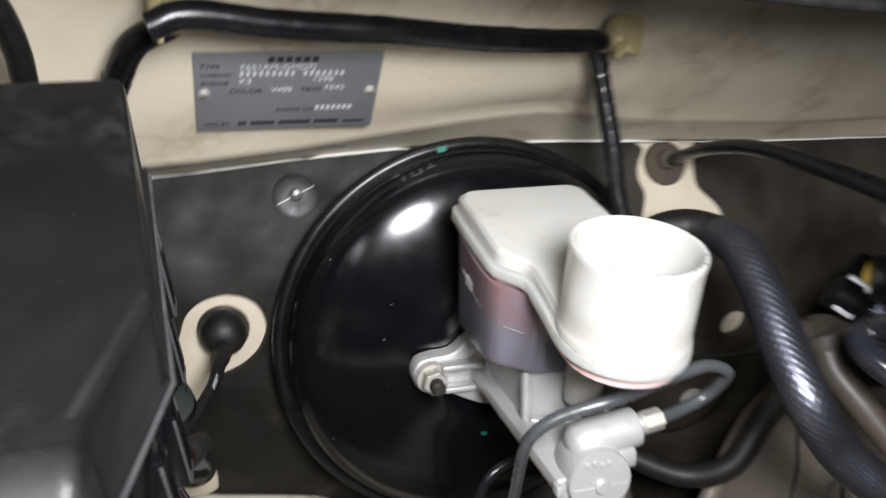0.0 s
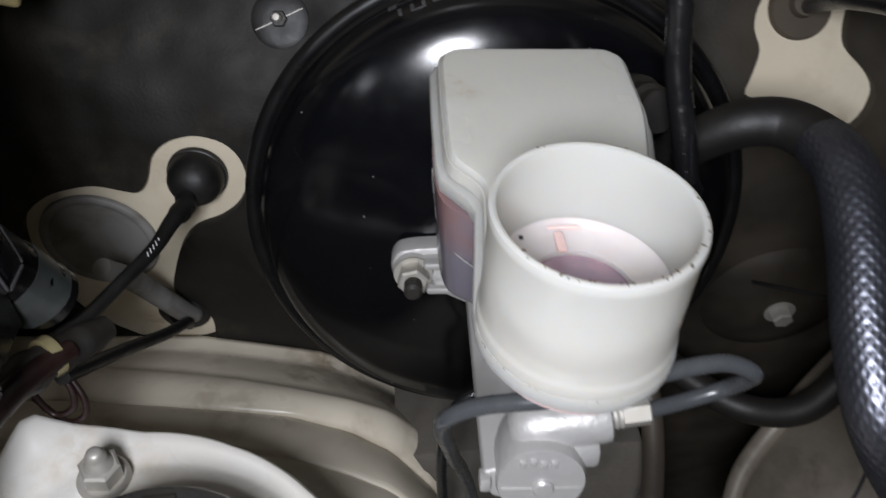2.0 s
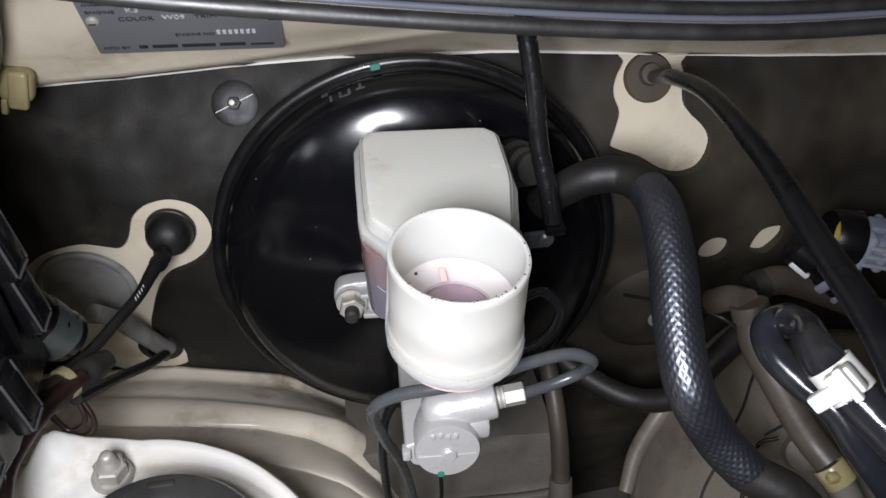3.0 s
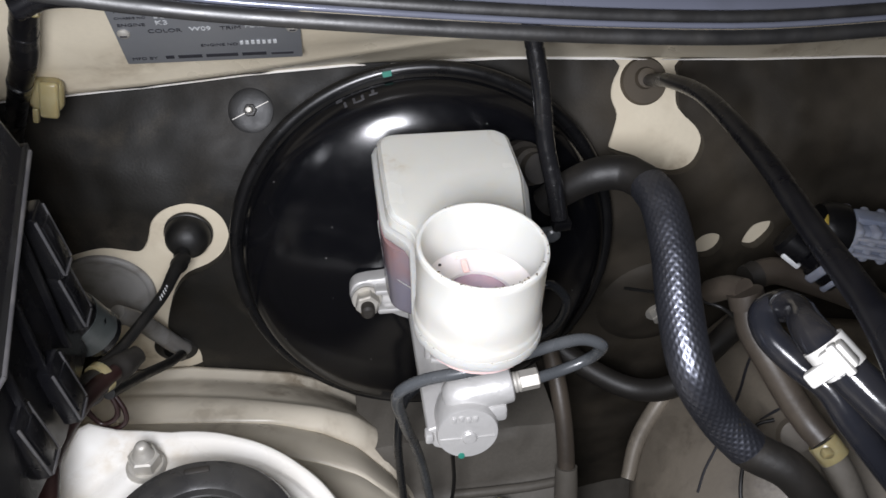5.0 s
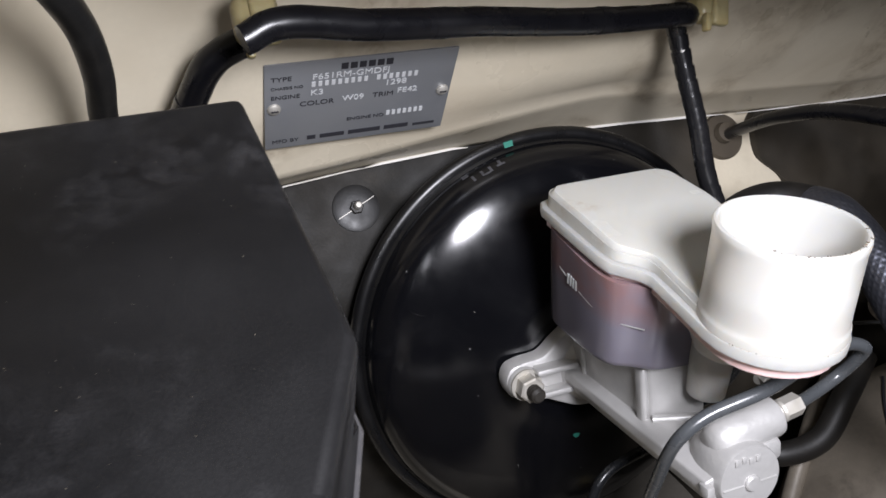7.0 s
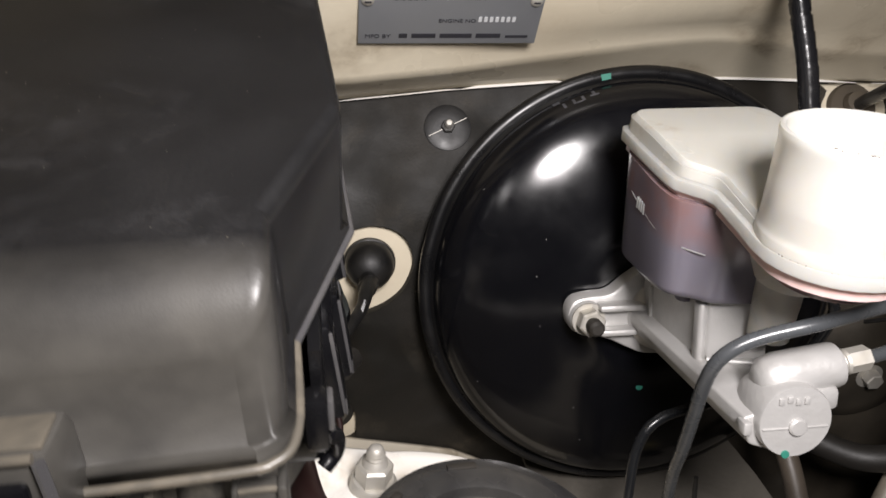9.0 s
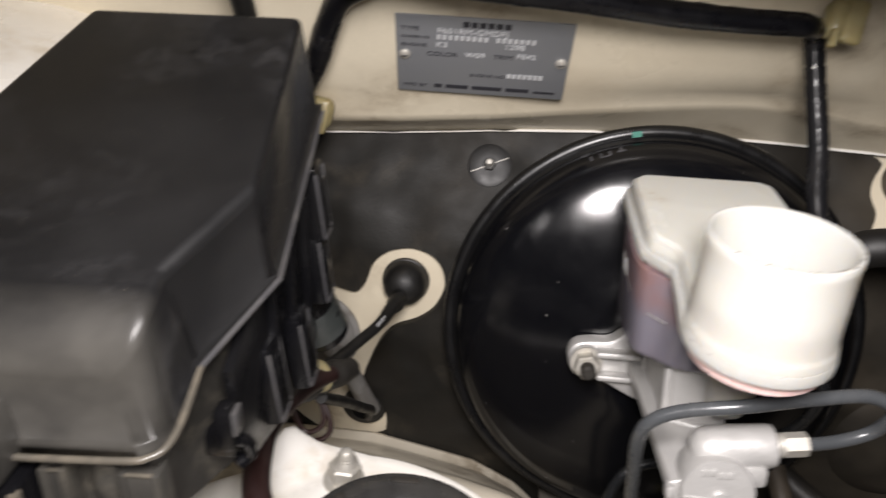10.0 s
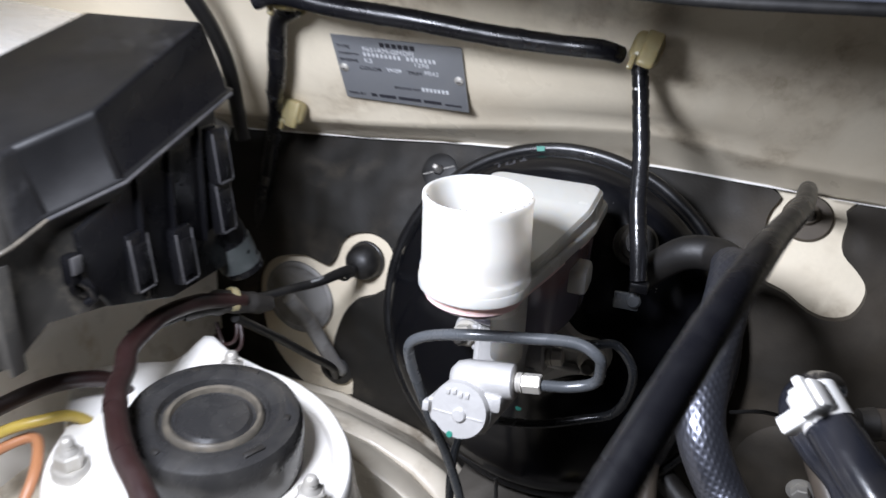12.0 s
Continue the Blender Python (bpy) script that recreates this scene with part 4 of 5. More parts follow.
    part("neck_floor", lathe([(0.0, -0.0095), (0.0172, -0.0095), (0.0180, -0.0052), (0.0172, -0.0052), (0.0168, -0.0088), (0.0, -0.0088)], 48), TANK, r)
    # tank below
    tank = rounded([(-0.0240, 0.1125), (0.010, 0.1165), (0.034, 0.113), (0.0365, 0.095), (0.035, 0.060), (0.028, 0.040), (0.008, 0.036), (-0.012, 0.038), (-0.0215, 0.046), (-0.0303, 0.056), (-0.0305, 0.085)], 5)
    bm = prism(tank, -0.060, -0.0035, 0.0)
    for v in bm.verts:
        if v.co.z < -0.03:
            v.co.z = -0.058 + 0.16 * (0.112 - v.co.y)
            v.co.x = 0.004 + (v.co.x - 0.004) * 0.93
            v.co.y = 0.078 + (v.co.y - 0.078) * 0.94
    bm.normal_update()
    low = [e for e in bm.edges if all(v.co.z < -0.03 for v in e.verts) and e.calc_face_angle(0) > 0.6]
    bmesh.ops.bevel(bm, geom=low, offset=0.004, segments=4, affect="EDGES", profile=0.5)
    part("tank", bm, TANK, r, "grey-violet fluid-filled tank")
    # level line and small raised mark
    part("level_line", tubed([(-0.0268, 0.104, -0.0165), (-0.0290, 0.095, -0.0185), (-0.0298, 0.088, -0.0195)], 0.00028, seg=6, n=4), CREAM, r, "pale moulded level line")
    part("level_line", tubed([(-0.0302, 0.076, -0.021), (-0.0299, 0.064, -0.0225), (-0.0262, 0.052, -0.0235), (-0.0190, 0.043, -0.0235)], 0.00028, seg=6, n=4), CREAM, r, "pale moulded level line")
    for i in range(4):
        part("level_mark", box((0.0008, 0.0013, 0.0052), (-0.0302, 0.0855 - 0.0023 * i, -0.0195), 0.0003, None), CREAM, r, "pale moulded mark")
    # front chamber under the neck and outlet stubs
    part("front_chamber", lathe([(0.0170, -0.004), (0.0160, -0.014), (0.0130, -0.022), (0.0, -0.024)], 40, Matrix.Translation((0.003, 0.020, 0))), CREAM, r)
    part("outlet_stub", lathe([(0.0092, -0.010), (0.0088, -0.040), (0.0080, -0.056), (0.0, -0.056)], 32, Matrix.Translation((0.0085, 0.033, 0))), CREAM, r)
    part("outlet_stub", lathe([(0.0040, -0.040), (0.0036, -0.0575), (0.0, -0.058)], 20, Matrix.Translation((-0.012, 0.066, 0))), TANK, r)
    # level sensor on the far side
    part("sensor_socket", box((0.012, 0.018, 0.014), (0.0365, 0.062, -0.018), 0.003), CREAM, r)
    # it stands slightly askew, square to the servo
    skew = Matrix.Identity(4)
    skew[1][0] = -0.047
    for ob in r.children:
        ob.data.transform(skew)


build_reservoir()


# ---- pipes, hoses and cables ----
def line_thing(name, pts, radius, mat, label, category, **kw):
    return single(name, tubed(pts, radius, **kw), mat, label, category, 60)


def build_pipes():
    line_thing("brake_pipe", [(0.2249, 0.2515, 1.0473), (0.2384, 0.2540, 1.0482), (0.2494, 0.2541, 1.0531), (0.2519, 0.2500, 1.0625), (0.2503, 0.2465, 1.0709), (0.2395, 0.2473, 1.0750), (0.2173, 0.2443, 1.0740), (0.1938, 0.2396, 1.0729), (0.1724, 0.2435, 1.0659), (0.1621, 0.2453, 1.0583), (0.1606, 0.2503, 1.0448), (0.1635, 0.2584, 1.0235), (0.1673, 0.2683, 0.9984), (0.1722, 0.2812, 0.9691), (0.1789, 0.2917, 0.9278), (0.1866, 0.2952, 0.8604), (0.1912, 0.2970, 0.7823)], 0.0027, PIPE, "grey coated brake pipe looping round the master cylinder", "brake pipe", seg=14, n=8)
    line_thing("brake_pipe", [(0.2217, 0.3117, 1.0399), (0.2299, 0.3144, 1.0384), (0.2413, 0.3168, 1.0395), (0.2521, 0.3194, 1.0398), (0.2620, 0.3183, 1.0281), (0.2613, 0.3214, 1.0092), (0.2542, 0.3269, 0.9927), (0.2388, 0.3264, 0.9852), (0.2131, 0.3191, 0.9794), (0.1826, 0.3147, 0.9765), (0.1699, 0.3111, 0.9651), (0.1660, 0.3073, 0.9384), (0.1673, 0.3064, 0.8939), (0.1723, 0.3029, 0.7954)], 0.0026, DARKPIPE, "dark brake pipe behind the master cylinder", "brake pipe", seg=12, n=7)


def build_vacuum_hose():
    h = thing("vacuum_hose", "thick black vacuum hose with a braided sleeve", "hose")
    pts = [(0.2575, 0.3592, 1.0646), (0.2662, 0.3541, 1.0763), (0.2792, 0.3483, 1.0878), (0.2933, 0.3433, 1.0910), (0.3014, 0.3295, 1.0918), (0.3015, 0.3125, 1.0919), (0.3000, 0.2899, 1.0815), (0.2969, 0.2669, 1.0658), (0.2971, 0.2437, 1.0482), (0.3100, 0.2310, 1.0266), (0.3220, 0.2200, 1.0155), (0.3374, 0.2088, 1.0112), (0.3492, 0.1993, 0.9999), (0.3582, 0.1926, 0.9878)]
    part("bare_end", tubed(pts[:6], [0.0084, 0.0088, 0.0091, 0.0093, 0.0095, 0.0097], seg=24, n=8), HOSE, h, "plain dusty rubber end")
    part("bare_tail", tubed(pts[9:], [0.0098, 0.0096, 0.0093, 0.0088], seg=24, n=10), GREYRUB, h, "plain dusty rubber end")
    part("braided_sleeve", tubed(pts[4:11], [0.0098, 0.0103, 0.0106, 0.0106, 0.0104, 0.0101, 0.0099], seg=144, n=52, braid=0.012, pitch=0.0042), SLEEVE, h, "shiny black braided sleeve")


def tape_turns(parent, pts, r, step, width, n=10):
    """Slightly raised turns of tape along a cable, each a part of its own."""
    path = smooth_path(pts, n)
    acc = 0.0
    for a, b in zip(path[:-1], path[1:]):
        acc += (b - a).length
        if acc > step:
            acc = 0.0
            d = (b - a).normalized()
            part("tape_turn", tubed([a - d * width * 0.5 + Vector((0, 0, 0.0003)), a + d * width * 0.5], [r * random.uniform(1.01, 1.045), r * random.uniform(0.99, 1.02)], seg=14, n=1), TAPE, parent)


def wrapped(name, pts, radius, mat, label, category, step=0.019, width=0.011, band=None, **kw):
    """A sheathed loom or hose with the turns of tape or bands that lie round it."""
    t = thing(name, label, category)
    part("sheath", tubed(pts, radius, **kw), mat, t)
    path = smooth_path(pts, kw.get("n", 8))
    acc, total = 0.0, len(path) - 1
    for i, (a, b) in enumerate(zip(path[:-1], path[1:])):
        acc += (b - a).length
        if acc > step and 2 < i < total - 2:
            acc = 0.0
            u = i / total * (len(radius) - 1) if isinstance(radius, (list, tuple)) else 0
            r = radius if not isinstance(radius, (list, tuple)) else radius[int(u)] + (radius[min(int(u) + 1, len(radius) - 1)] - radius[int(u)]) * (u - int(u))
            d = (b - a).normalized()
            part("tape_band", tubed([a - d * width * 0.5, a + d * width * 0.5], [r * random.uniform(1.03, 1.07), r * random.uniform(1.01, 1.05)], seg=18, n=2, wobble=0.05), band or TAPE, t)
    return t


def build_cables():
    # taped cable that drops from the cowl to the servo
    c = thing("taped_cable", "black taped cable hanging from the cowl to the servo", "cable")
    pts = [(0.2385, 0.3700, 1.1840), (0.2410, 0.3690, 1.1750), (0.2440, 0.3645, 1.1580), (0.2480, 0.3570, 1.1350), (0.2505, 0.3490, 1.1100), (0.2545, 0.3400, 1.0900), (0.2572, 0.3335, 1.0740)]
    part("core", tubed(pts, [0.0040, 0.0041, 0.0043, 0.0045, 0.0046, 0.0047, 0.0045], seg=18, n=14, wobble=0.07), TAPE, c)
    tape_turns(c, pts, 0.0046, 0.0062, 0.005)
    part("plug_end", box((0.010, 0.008, 0.006), (0.2582, 0.3325, 1.0705), 0.0015), PLASTIC, c, "small black plug")
    part("white_fleck", box((0.0022, 0.0012, 0.0012), (0.2405, 0.3635, 1.1690), 0.0004), WHITECLIP, c)
    # bracket at its end
    k = thing("cable_bracket", "small bent steel bracket beside the servo", "bracket")
    part("plate", box((0.014, 0.003, 0.010), (0.252, 0.339, 1.058), 0.001, None), PIPE, k)
    part("screw", lathe([(0.0042, 0), (0.0042, 0.002), (0.0030, 0.0032), (0, 0.0034)], 16, upright(0.3372) @ Matrix.Translation((0.256, 1.060, 0))), PIPE, k)
    # loom along the cowl
    wrapped("cowl_loom", [(0.0350, 0.3225, 1.2037), (0.0497, 0.3245, 1.2076), (0.0805, 0.3289, 1.2029), (0.1210, 0.3338, 1.1991), (0.1648, 0.3395, 1.1937), (0.2000, 0.3422, 1.1911), (0.2226, 0.3435, 1.1903), (0.2318, 0.3510, 1.1874)],
               [0.0050, 0.0053, 0.0055, 0.0055, 0.0054, 0.0052, 0.0050, 0.0044], CABLE, "thick black loom clipped along the cowl", "cable", step=0.075, width=0.006, band=CABLE, seg=28, n=14, wobble=0.03)
    wrapped("cowl_loom", [(0.0432, 0.3532, 1.1993), (0.0280, 0.3594, 1.1910), (0.0190, 0.3699, 1.1753), (0.0106, 0.3819, 1.1567), (-0.0002, 0.3959, 1.1388), (-0.0093, 0.4104, 1.1230), (-0.0239, 0.4271, 1.0960), (-0.0350, 0.4359, 1.0681), (-0.0434, 0.4384, 1.0393), (-0.0482, 0.4412, 1.0021), (-0.0548, 0.4443, 0.9507)],
               [0.0054, 0.0058, 0.0060, 0.0057, 0.0054, 0.0050, 0.005, 0.005, 0.005], CABLE, "black taped loom bending down to the firewall", "cable", step=0.045, width=0.008, seg=24, n=10, wobble=0.05)
    line_thing("wing_cable", [(-0.0200, 0.2697, 1.2482), (-0.0154, 0.2926, 1.2310), (-0.0104, 0.3157, 1.2141), (-0.0095, 0.3337, 1.1961), (-0.0118, 0.3511, 1.1780), (-0.0129, 0.3647, 1.1531), (-0.0111, 0.3707, 1.1108)], 0.0048, RUBBER, "black cable passing behind the fuse box", "cable", seg=16, n=8)
    # cable through the upper firewall hole
    line_thing("bulkhead_cable", [(0.3498, 0.4513, 1.0842), (0.3424, 0.4286, 1.0968), (0.3351, 0.3919, 1.1156), (0.3306, 0.3467, 1.1308), (0.3216, 0.2787, 1.1409), (0.3090, 0.2201, 1.1477), (0.2994, 0.1712, 1.1531), (0.2901, 0.1360, 1.1489), (0.2738, 0.0883, 1.1275), (0.2531, 0.0308, 1.0929), (0.2344, -0.0374, 1.0418)],
               [0.0036, 0.0038, 0.0041, 0.0044, 0.0047, 0.0050, 0.0053, 0.0055, 0.0056, 0.0056], CABLE, "long black cable from the firewall grommet", "cable", seg=20, n=10)
    g = thing("firewall_grommet", "flat brown rubber grommet in the firewall", "grommet")
    part("disc", lathe([(0.0152, -0.006), (0.0152, 0.0015), (0.0140, 0.0030), (0.0, 0.0030)], 40, on_wall(0.346, 1.0875, -0.004)), BROWNPLUG, g)
    part("collar", lathe([(0.0070, 0.002), (0.0062, 0.006), (0.0, 0.007)], 24, on_wall(0.346, 1.0890, -0.002)), BROWNPLUG, g)
    # throttle-style cable with its bulb grommet
    b = thing("bulb_grommet", "round black rubber grommet with a cable", "grommet")
    part("seat", lathe([(0.0150, 0.0), (0.0148, 0.0025), (0.0125, 0.0040), (0.0, 0.0040)], 40, on_wall(0.0507, 1.0115, -0.004)), RUBBER, b)
    part("bulb", lathe([(0.0142, 0.001), (0.0140, 0.004), (0.0128, 0.0095), (0.0100, 0.0140), (0.0062, 0.0168), (0.0, 0.0178)], 40, on_wall(0.0507, 1.0115, -0.003)), RUBBER, b, "smooth black bulb")
    cab = line_thing("clutch_cable", [(0.0482, 0.4115, 1.0109), (0.0494, 0.4063, 1.0113), (0.0487, 0.4030, 1.0130), (0.0459, 0.3888, 1.0146), (0.0425, 0.3712, 1.0160), (0.0352, 0.3481, 1.0194), (0.0259, 0.3253, 1.0215), (0.0160, 0.3043, 1.0266), (0.0081, 0.2777, 1.0287), (-0.0033, 0.2415, 1.0285)], [0.0050, 0.0046, 0.0040, 0.0032, 0.0030, 0.0030, 0.0030, 0.0030], RUBBER, "black cable with white print leaving the grommet", "cable", seg=16, n=8)
    d = (Vector((0.0370, 0.3460, 1.0200)) - Vector((0.0455, 0.3880, 1.0135))).normalized()
    for i in range(5):
        p = Vector((0.0438, 0.3765, 1.0152)) + d * 0.0028 * i + Vector((0.0009, -0.0023, 0.0032))
        part("print_bar", box((0.0004, 0.0022, 0.0004), (0, 0, 0), 0.0, frame_on(p, (0.2, -0.5, 0.85))), STAMP, cab, "white printed bar", 0)
    # upper metal sheath ring
    part("sheath_ring", lathe([(0.0044, -0.003), (0.0052, -0.001), (0.0050, 0.002), (0.0040, 0.004)], 20, frame_on((0.0474, 0.4020, 1.0108), (-0.15, -1, 0.25))), RUBBER, cab)


def clip(name, centre, m, label):
    c = thing(name, label, "clip", Matrix.Translation(centre) @ m, "yellowed loom clips")
    part("saddle", box((0.016, 0.012, 0.017), (0, 0, 0), 0.0046, seg=4), NYLON, c)
    part("tab", box((0.009, 0.005, 0.019), (0.002, -0.0055, -0.001), 0.0018, seg=3), NYLON, c)
    part("prong", box((0.003, 0.004, 0.008), (-0.0045, -0.005, -0.010), 0.0010), NYLON, c)
    part("stem", lathe([(0.0045, 0), (0.004, 0.012), (0.006, 0.014), (0.0, 0.016)], 16, pose(0, 0.003, 0, -90, 0, 0)), NYLON, c)
    return c


build_pipes()
build_vacuum_hose()
build_cables()
clip("loom_clip", (0.043, 0.342, 1.2065), pose(0, 0, 0, -25, 0, 0), "yellowed nylon clip holding the loom on the cowl")
clip("loom_clip", (0.2440, 0.355, 1.1905), pose(0, 0, 0, -25, 15, 0), "yellowed nylon clip above the taped cable")
clip("loom_clip", (0.004, 0.413, 1.1230), pose(0, 0, 0, -10, 12, 0), "yellowed nylon clip at the edge of the insulation")


# ---- data plate ----
PLATE = frame_on((0.0918, 0.3962, 1.1586), (-0.006, -0.865, -0.502)) @ pose(0, 0, 0, 0, 0, -1.6)


def letters(text, size, x, y, mat, parent, label=""):
    cu = bpy.data.curves.new("lettering", "FONT")
    cu.body, cu.size, cu.extrude, cu.align_x = text, size, 0.00012, "LEFT"
    tmp = bpy.data.objects.new("lettering", cu)
    scene.collection.objects.link(tmp)
    dg = bpy.context.evaluated_depsgraph_get()
    me = bpy.data.meshes.new_from_object(tmp.evaluated_get(dg))
    bpy.data.objects.remove(tmp)
    me.materials.clear()
    me.materials.append(mat)
    ob = new("lettering", me)
    ob.parent = parent
    ob.matrix_local = Matrix.Translation((x, y, 0.00085)) @ Matrix.Diagonal((1.18, 1, 1, 1))
    if label:
        tagged(ob, label)
    return ob


def bar(x, y, w, h, mat, parent, label="unreadable printed bar"):
    return part("print_bar", box((w, h, 0.00025), (x + w / 2, y + h / 2, 0.0008)), mat, parent, label, 0)


def build_plate():
    p = thing("data_plate", "grey metal data plate screwed to the cowl", "data plate", PLATE)
    o = [(-0.0425, -0.0235), (0.0425, -0.0235), (0.0430, -0.0230), (0.0430, 0.0255), (0.0425, 0.0260), (-0.0428, 0.0260), (-0.0432, 0.0255), (-0.0430, -0.0230)]
    part("plate", prism(o, -0.0002, 0.0006, 0.0003), STEEL, p)
    for s in (-1, 1):
        r = part("rivet", lathe([(0.0030, 0.0004), (0.0029, 0.0014), (0.0020, 0.0022), (0.0, 0.0024)], 24, Matrix.Translation((s * 0.0390, 0.0016, 0))), ZINC, p)
        part("slot", box((0.0030, 0.0007, 0.0005), (s * 0.0390, 0.0016, 0.0024)), INK, r, "", 0)
    # maker's mark as plain blocks
    for i in range(6):
        bar(-0.0105 + 0.0040 * i, 0.0205, 0.0030, 0.0032, INK, p, "plain dark block of the maker's mark")
    letters("TYPE", 0.0034, -0.0405, 0.0170, INK, p, "black printed heading")
    letters("CHASSIS NO", 0.0021, -0.0405, 0.0124, INK, p, "black printed heading")
    letters("ENGINE", 0.0030, -0.0405, 0.0070, INK, p, "black printed heading")
    letters("COLOR", 0.0038, -0.0280, 0.0016, INK, p, "black printed heading")
    letters("W09", 0.0042, -0.0090, 0.0020, STAMP, p, "stamped colour code")
    letters("TRIM", 0.0038, 0.0050, 0.0020, INK, p, "black printed heading")
    letters("FE42", 0.0042, 0.0165, 0.0030, STAMP, p, "stamped trim code")
    letters("K3", 0.0044, -0.0235, 0.0075, STAMP, p, "stamped engine type")
    letters("1298", 0.0044, 0.0100, 0.0085, STAMP, p, "stamped engine size")
    letters("F651RM-GMDFJ", 0.0044, -0.0230, 0.0162, STAMP, p, "stamped type code")
    for i in range(17):
        if i != 9:
            bar(-0.0230 + 0.0029 * i, 0.0123, 0.0016, 0.0027, STAMP, p, "stamped bar")
    letters("ENGINE NO", 0.0028, -0.0060, -0.0108, INK, p, "black printed heading")
    for i in range(7):
        bar(0.0130 + 0.0027 * i, -0.0104, 0.0016, 0.0027, STAMP, p, "stamped bar")
    letters("MFD BY", 0.0030, -0.0400, -0.0198, INK, p, "black printed line")
    for x, w in ((-0.0240, 0.004), (-0.0180, 0.0115), (-0.0045, 0.0155), (0.0130, 0.0120), (0.0275, 0.0110)):
        bar(x, -0.0198, w, 0.0024 if x < 0.02 else 0.0014, INK, p, "maker's name as a plain bar")


build_plate()


# ---- stud washer on the insulation ----
def build_stud():
    s = thing("fixing_stud", "dark push washer on a steel stud holding the insulation", "fastener", on_wall(0.0993, 1.0822, 0.0))
    part("washer", lathe([(0.0135, 0.0), (0.0133, 0.0008), (0.0110, 0.0016), (0.0060, 0.0018), (0.0, 0.0018)], 40), RUBBER, s, "dark round washer")
    part("slot", box((0.024, 0.0004, 0.0005), (0, 0, 0.0019), 0.0, pose(0, 0, 0, 0, 0, 24)), ZINC, s, "pale slit", 0)
    part("nut", hexagon(0.0040, 0.0018, 0.0044), GREYRUB, s, "dark nut")
    part("stud", lathe([(0.0021, 0.004), (0.0021, 0.0100), (0.0015, 0.0110), (0.0, 0.0112)], 16), ZINC, s)


build_stud()


# ---- plug, lower grommet and bits below the bulb ----
def build_left_fittings():
    p = thing("access_plug", "round dusty grey rubber plug in the firewall", "plug", on_wall(-0.0103, 0.9670, -0.005))
    part("disc", lathe([(0.0275, 0.0), (0.0270, 0.0016), (0.0, 0.0013)], 56), PLUG, p)
    part("lip", lathe([(0.0310, 0.0), (0.0307, 0.0020), (0.0295, 0.0030), (0.0272, 0.0031), (0.0262, 0.0024), (0.0262, 0.0)], 56, closed=True), PLUG, p, "raised rubber lip")
    g = thing("lower_grommet", "black rubber grommet at the foot of the firewall", "grommet", on_wall(0.0224, 0.9085, -0.005))
    part("ring", lathe([(0.0150, 0.0), (0.0148, 0.004), (0.0115, 0.007), (0.0080, 0.0075), (0.0070, 0.002), (0.0, 0.002)], 40), RUBBER, g)
    h = thing("heater_stub_hose", "short grey rubber hose bending into the lower grommet", "hose")
    part("hose", tubed([(0.0290, 0.434, 0.908), (0.0285, 0.428, 0.913), (0.0258, 0.4215, 0.924), (0.0205, 0.411, 0.947), (0.0150, 0.400, 0.970), (0.0085, 0.388, 0.990)], [0.0046, 0.0056, 0.0060, 0.0060, 0.0058, 0.0050], seg=20, n=8), PLUG, h)
    line_thing("thin_dark_strand", [(0.024, 0.300, 1.018), (0.028, 0.340, 0.985), (0.031, 0.380, 0.950), (0.031, 0.410, 0.925), (0.027, 0.424, 0.908)], 0.0030, RUBBER, "thin black wire running to the lower grommet", "wire", seg=12, n=8)
    # taped loom joint
    j = thing("loom_joint", "brown taped joint of several wires beside the tower", "wire loom")
    part("joint", tubed([(0.035, 0.322, 1.020), (0.029, 0.311, 1.024), (0.019, 0.294, 1.030), (0.006, 0.275, 1.030)], [0.0050, 0.0070, 0.0074, 0.0062], seg=18, n=8, wobble=0.25), GREYRUB, j)
    part("yellow_band", tubed([(0.0240, 0.3015, 1.0294), (0.0218, 0.2980, 1.0305)], [0.0078, 0.0079], seg=18, n=2, wobble=0.1), NYLON, j, "yellowed band")
    for i, (dx, dz) in enumerate(((-0.009, 0.002), (-0.006, -0.003))):
        line_thing("red_wire", [(0.028 + dx, 0.306, 1.020 + dz), (0.034 + dx, 0.300, 1.008 + dz), (0.033 + dx, 0.297, 1.001 + dz), (0.025 + dx, 0.297, 0.998 + dz), (0.010, 0.300, 1.010 + dz)], 0.0013, MAROON, "thin dark red wire looped under the joint", "wire", seg=10, n=8)
    wrapped("loom_tube", [(0.0288, 0.3036, 1.0291), (0.0236, 0.2902, 1.0341), (0.0185, 0.2710, 1.0397), (0.0138, 0.2492, 1.0409), (0.0151, 0.2318, 1.0395), (0.0192, 0.2150, 1.0379), (0.0273, 0.2029, 1.0348), (0.0373, 0.1856, 1.0351), (0.0526, 0.1683, 1.0342), (0.0722, 0.1506, 1.0331), (0.0957, 0.1345, 1.0302), (0.1202, 0.1132, 1.0184), (0.1413, 0.0862, 0.9845), (0.1503, 0.0509, 0.9405)], [0.0042, 0.0050, 0.0053, 0.0053, 0.0053, 0.0053], MAROON, "dark red loom tube arching over the strut tower", "wire loom", step=0.034, width=0.007, band=MAROON, seg=16, n=8)
    line_thing("yellow_wire", [(-0.045, 0.170, 0.992), (-0.030, 0.181, 0.999), (-0.020, 0.189, 1.001), (-0.012, 0.201, 0.999), (-0.010, 0.215, 0.985), (-0.02, 0.23, 0.97)], 0.0030, YELLOW, "yellow sleeved wire beside the strut tower", "wire", seg=14, n=8)
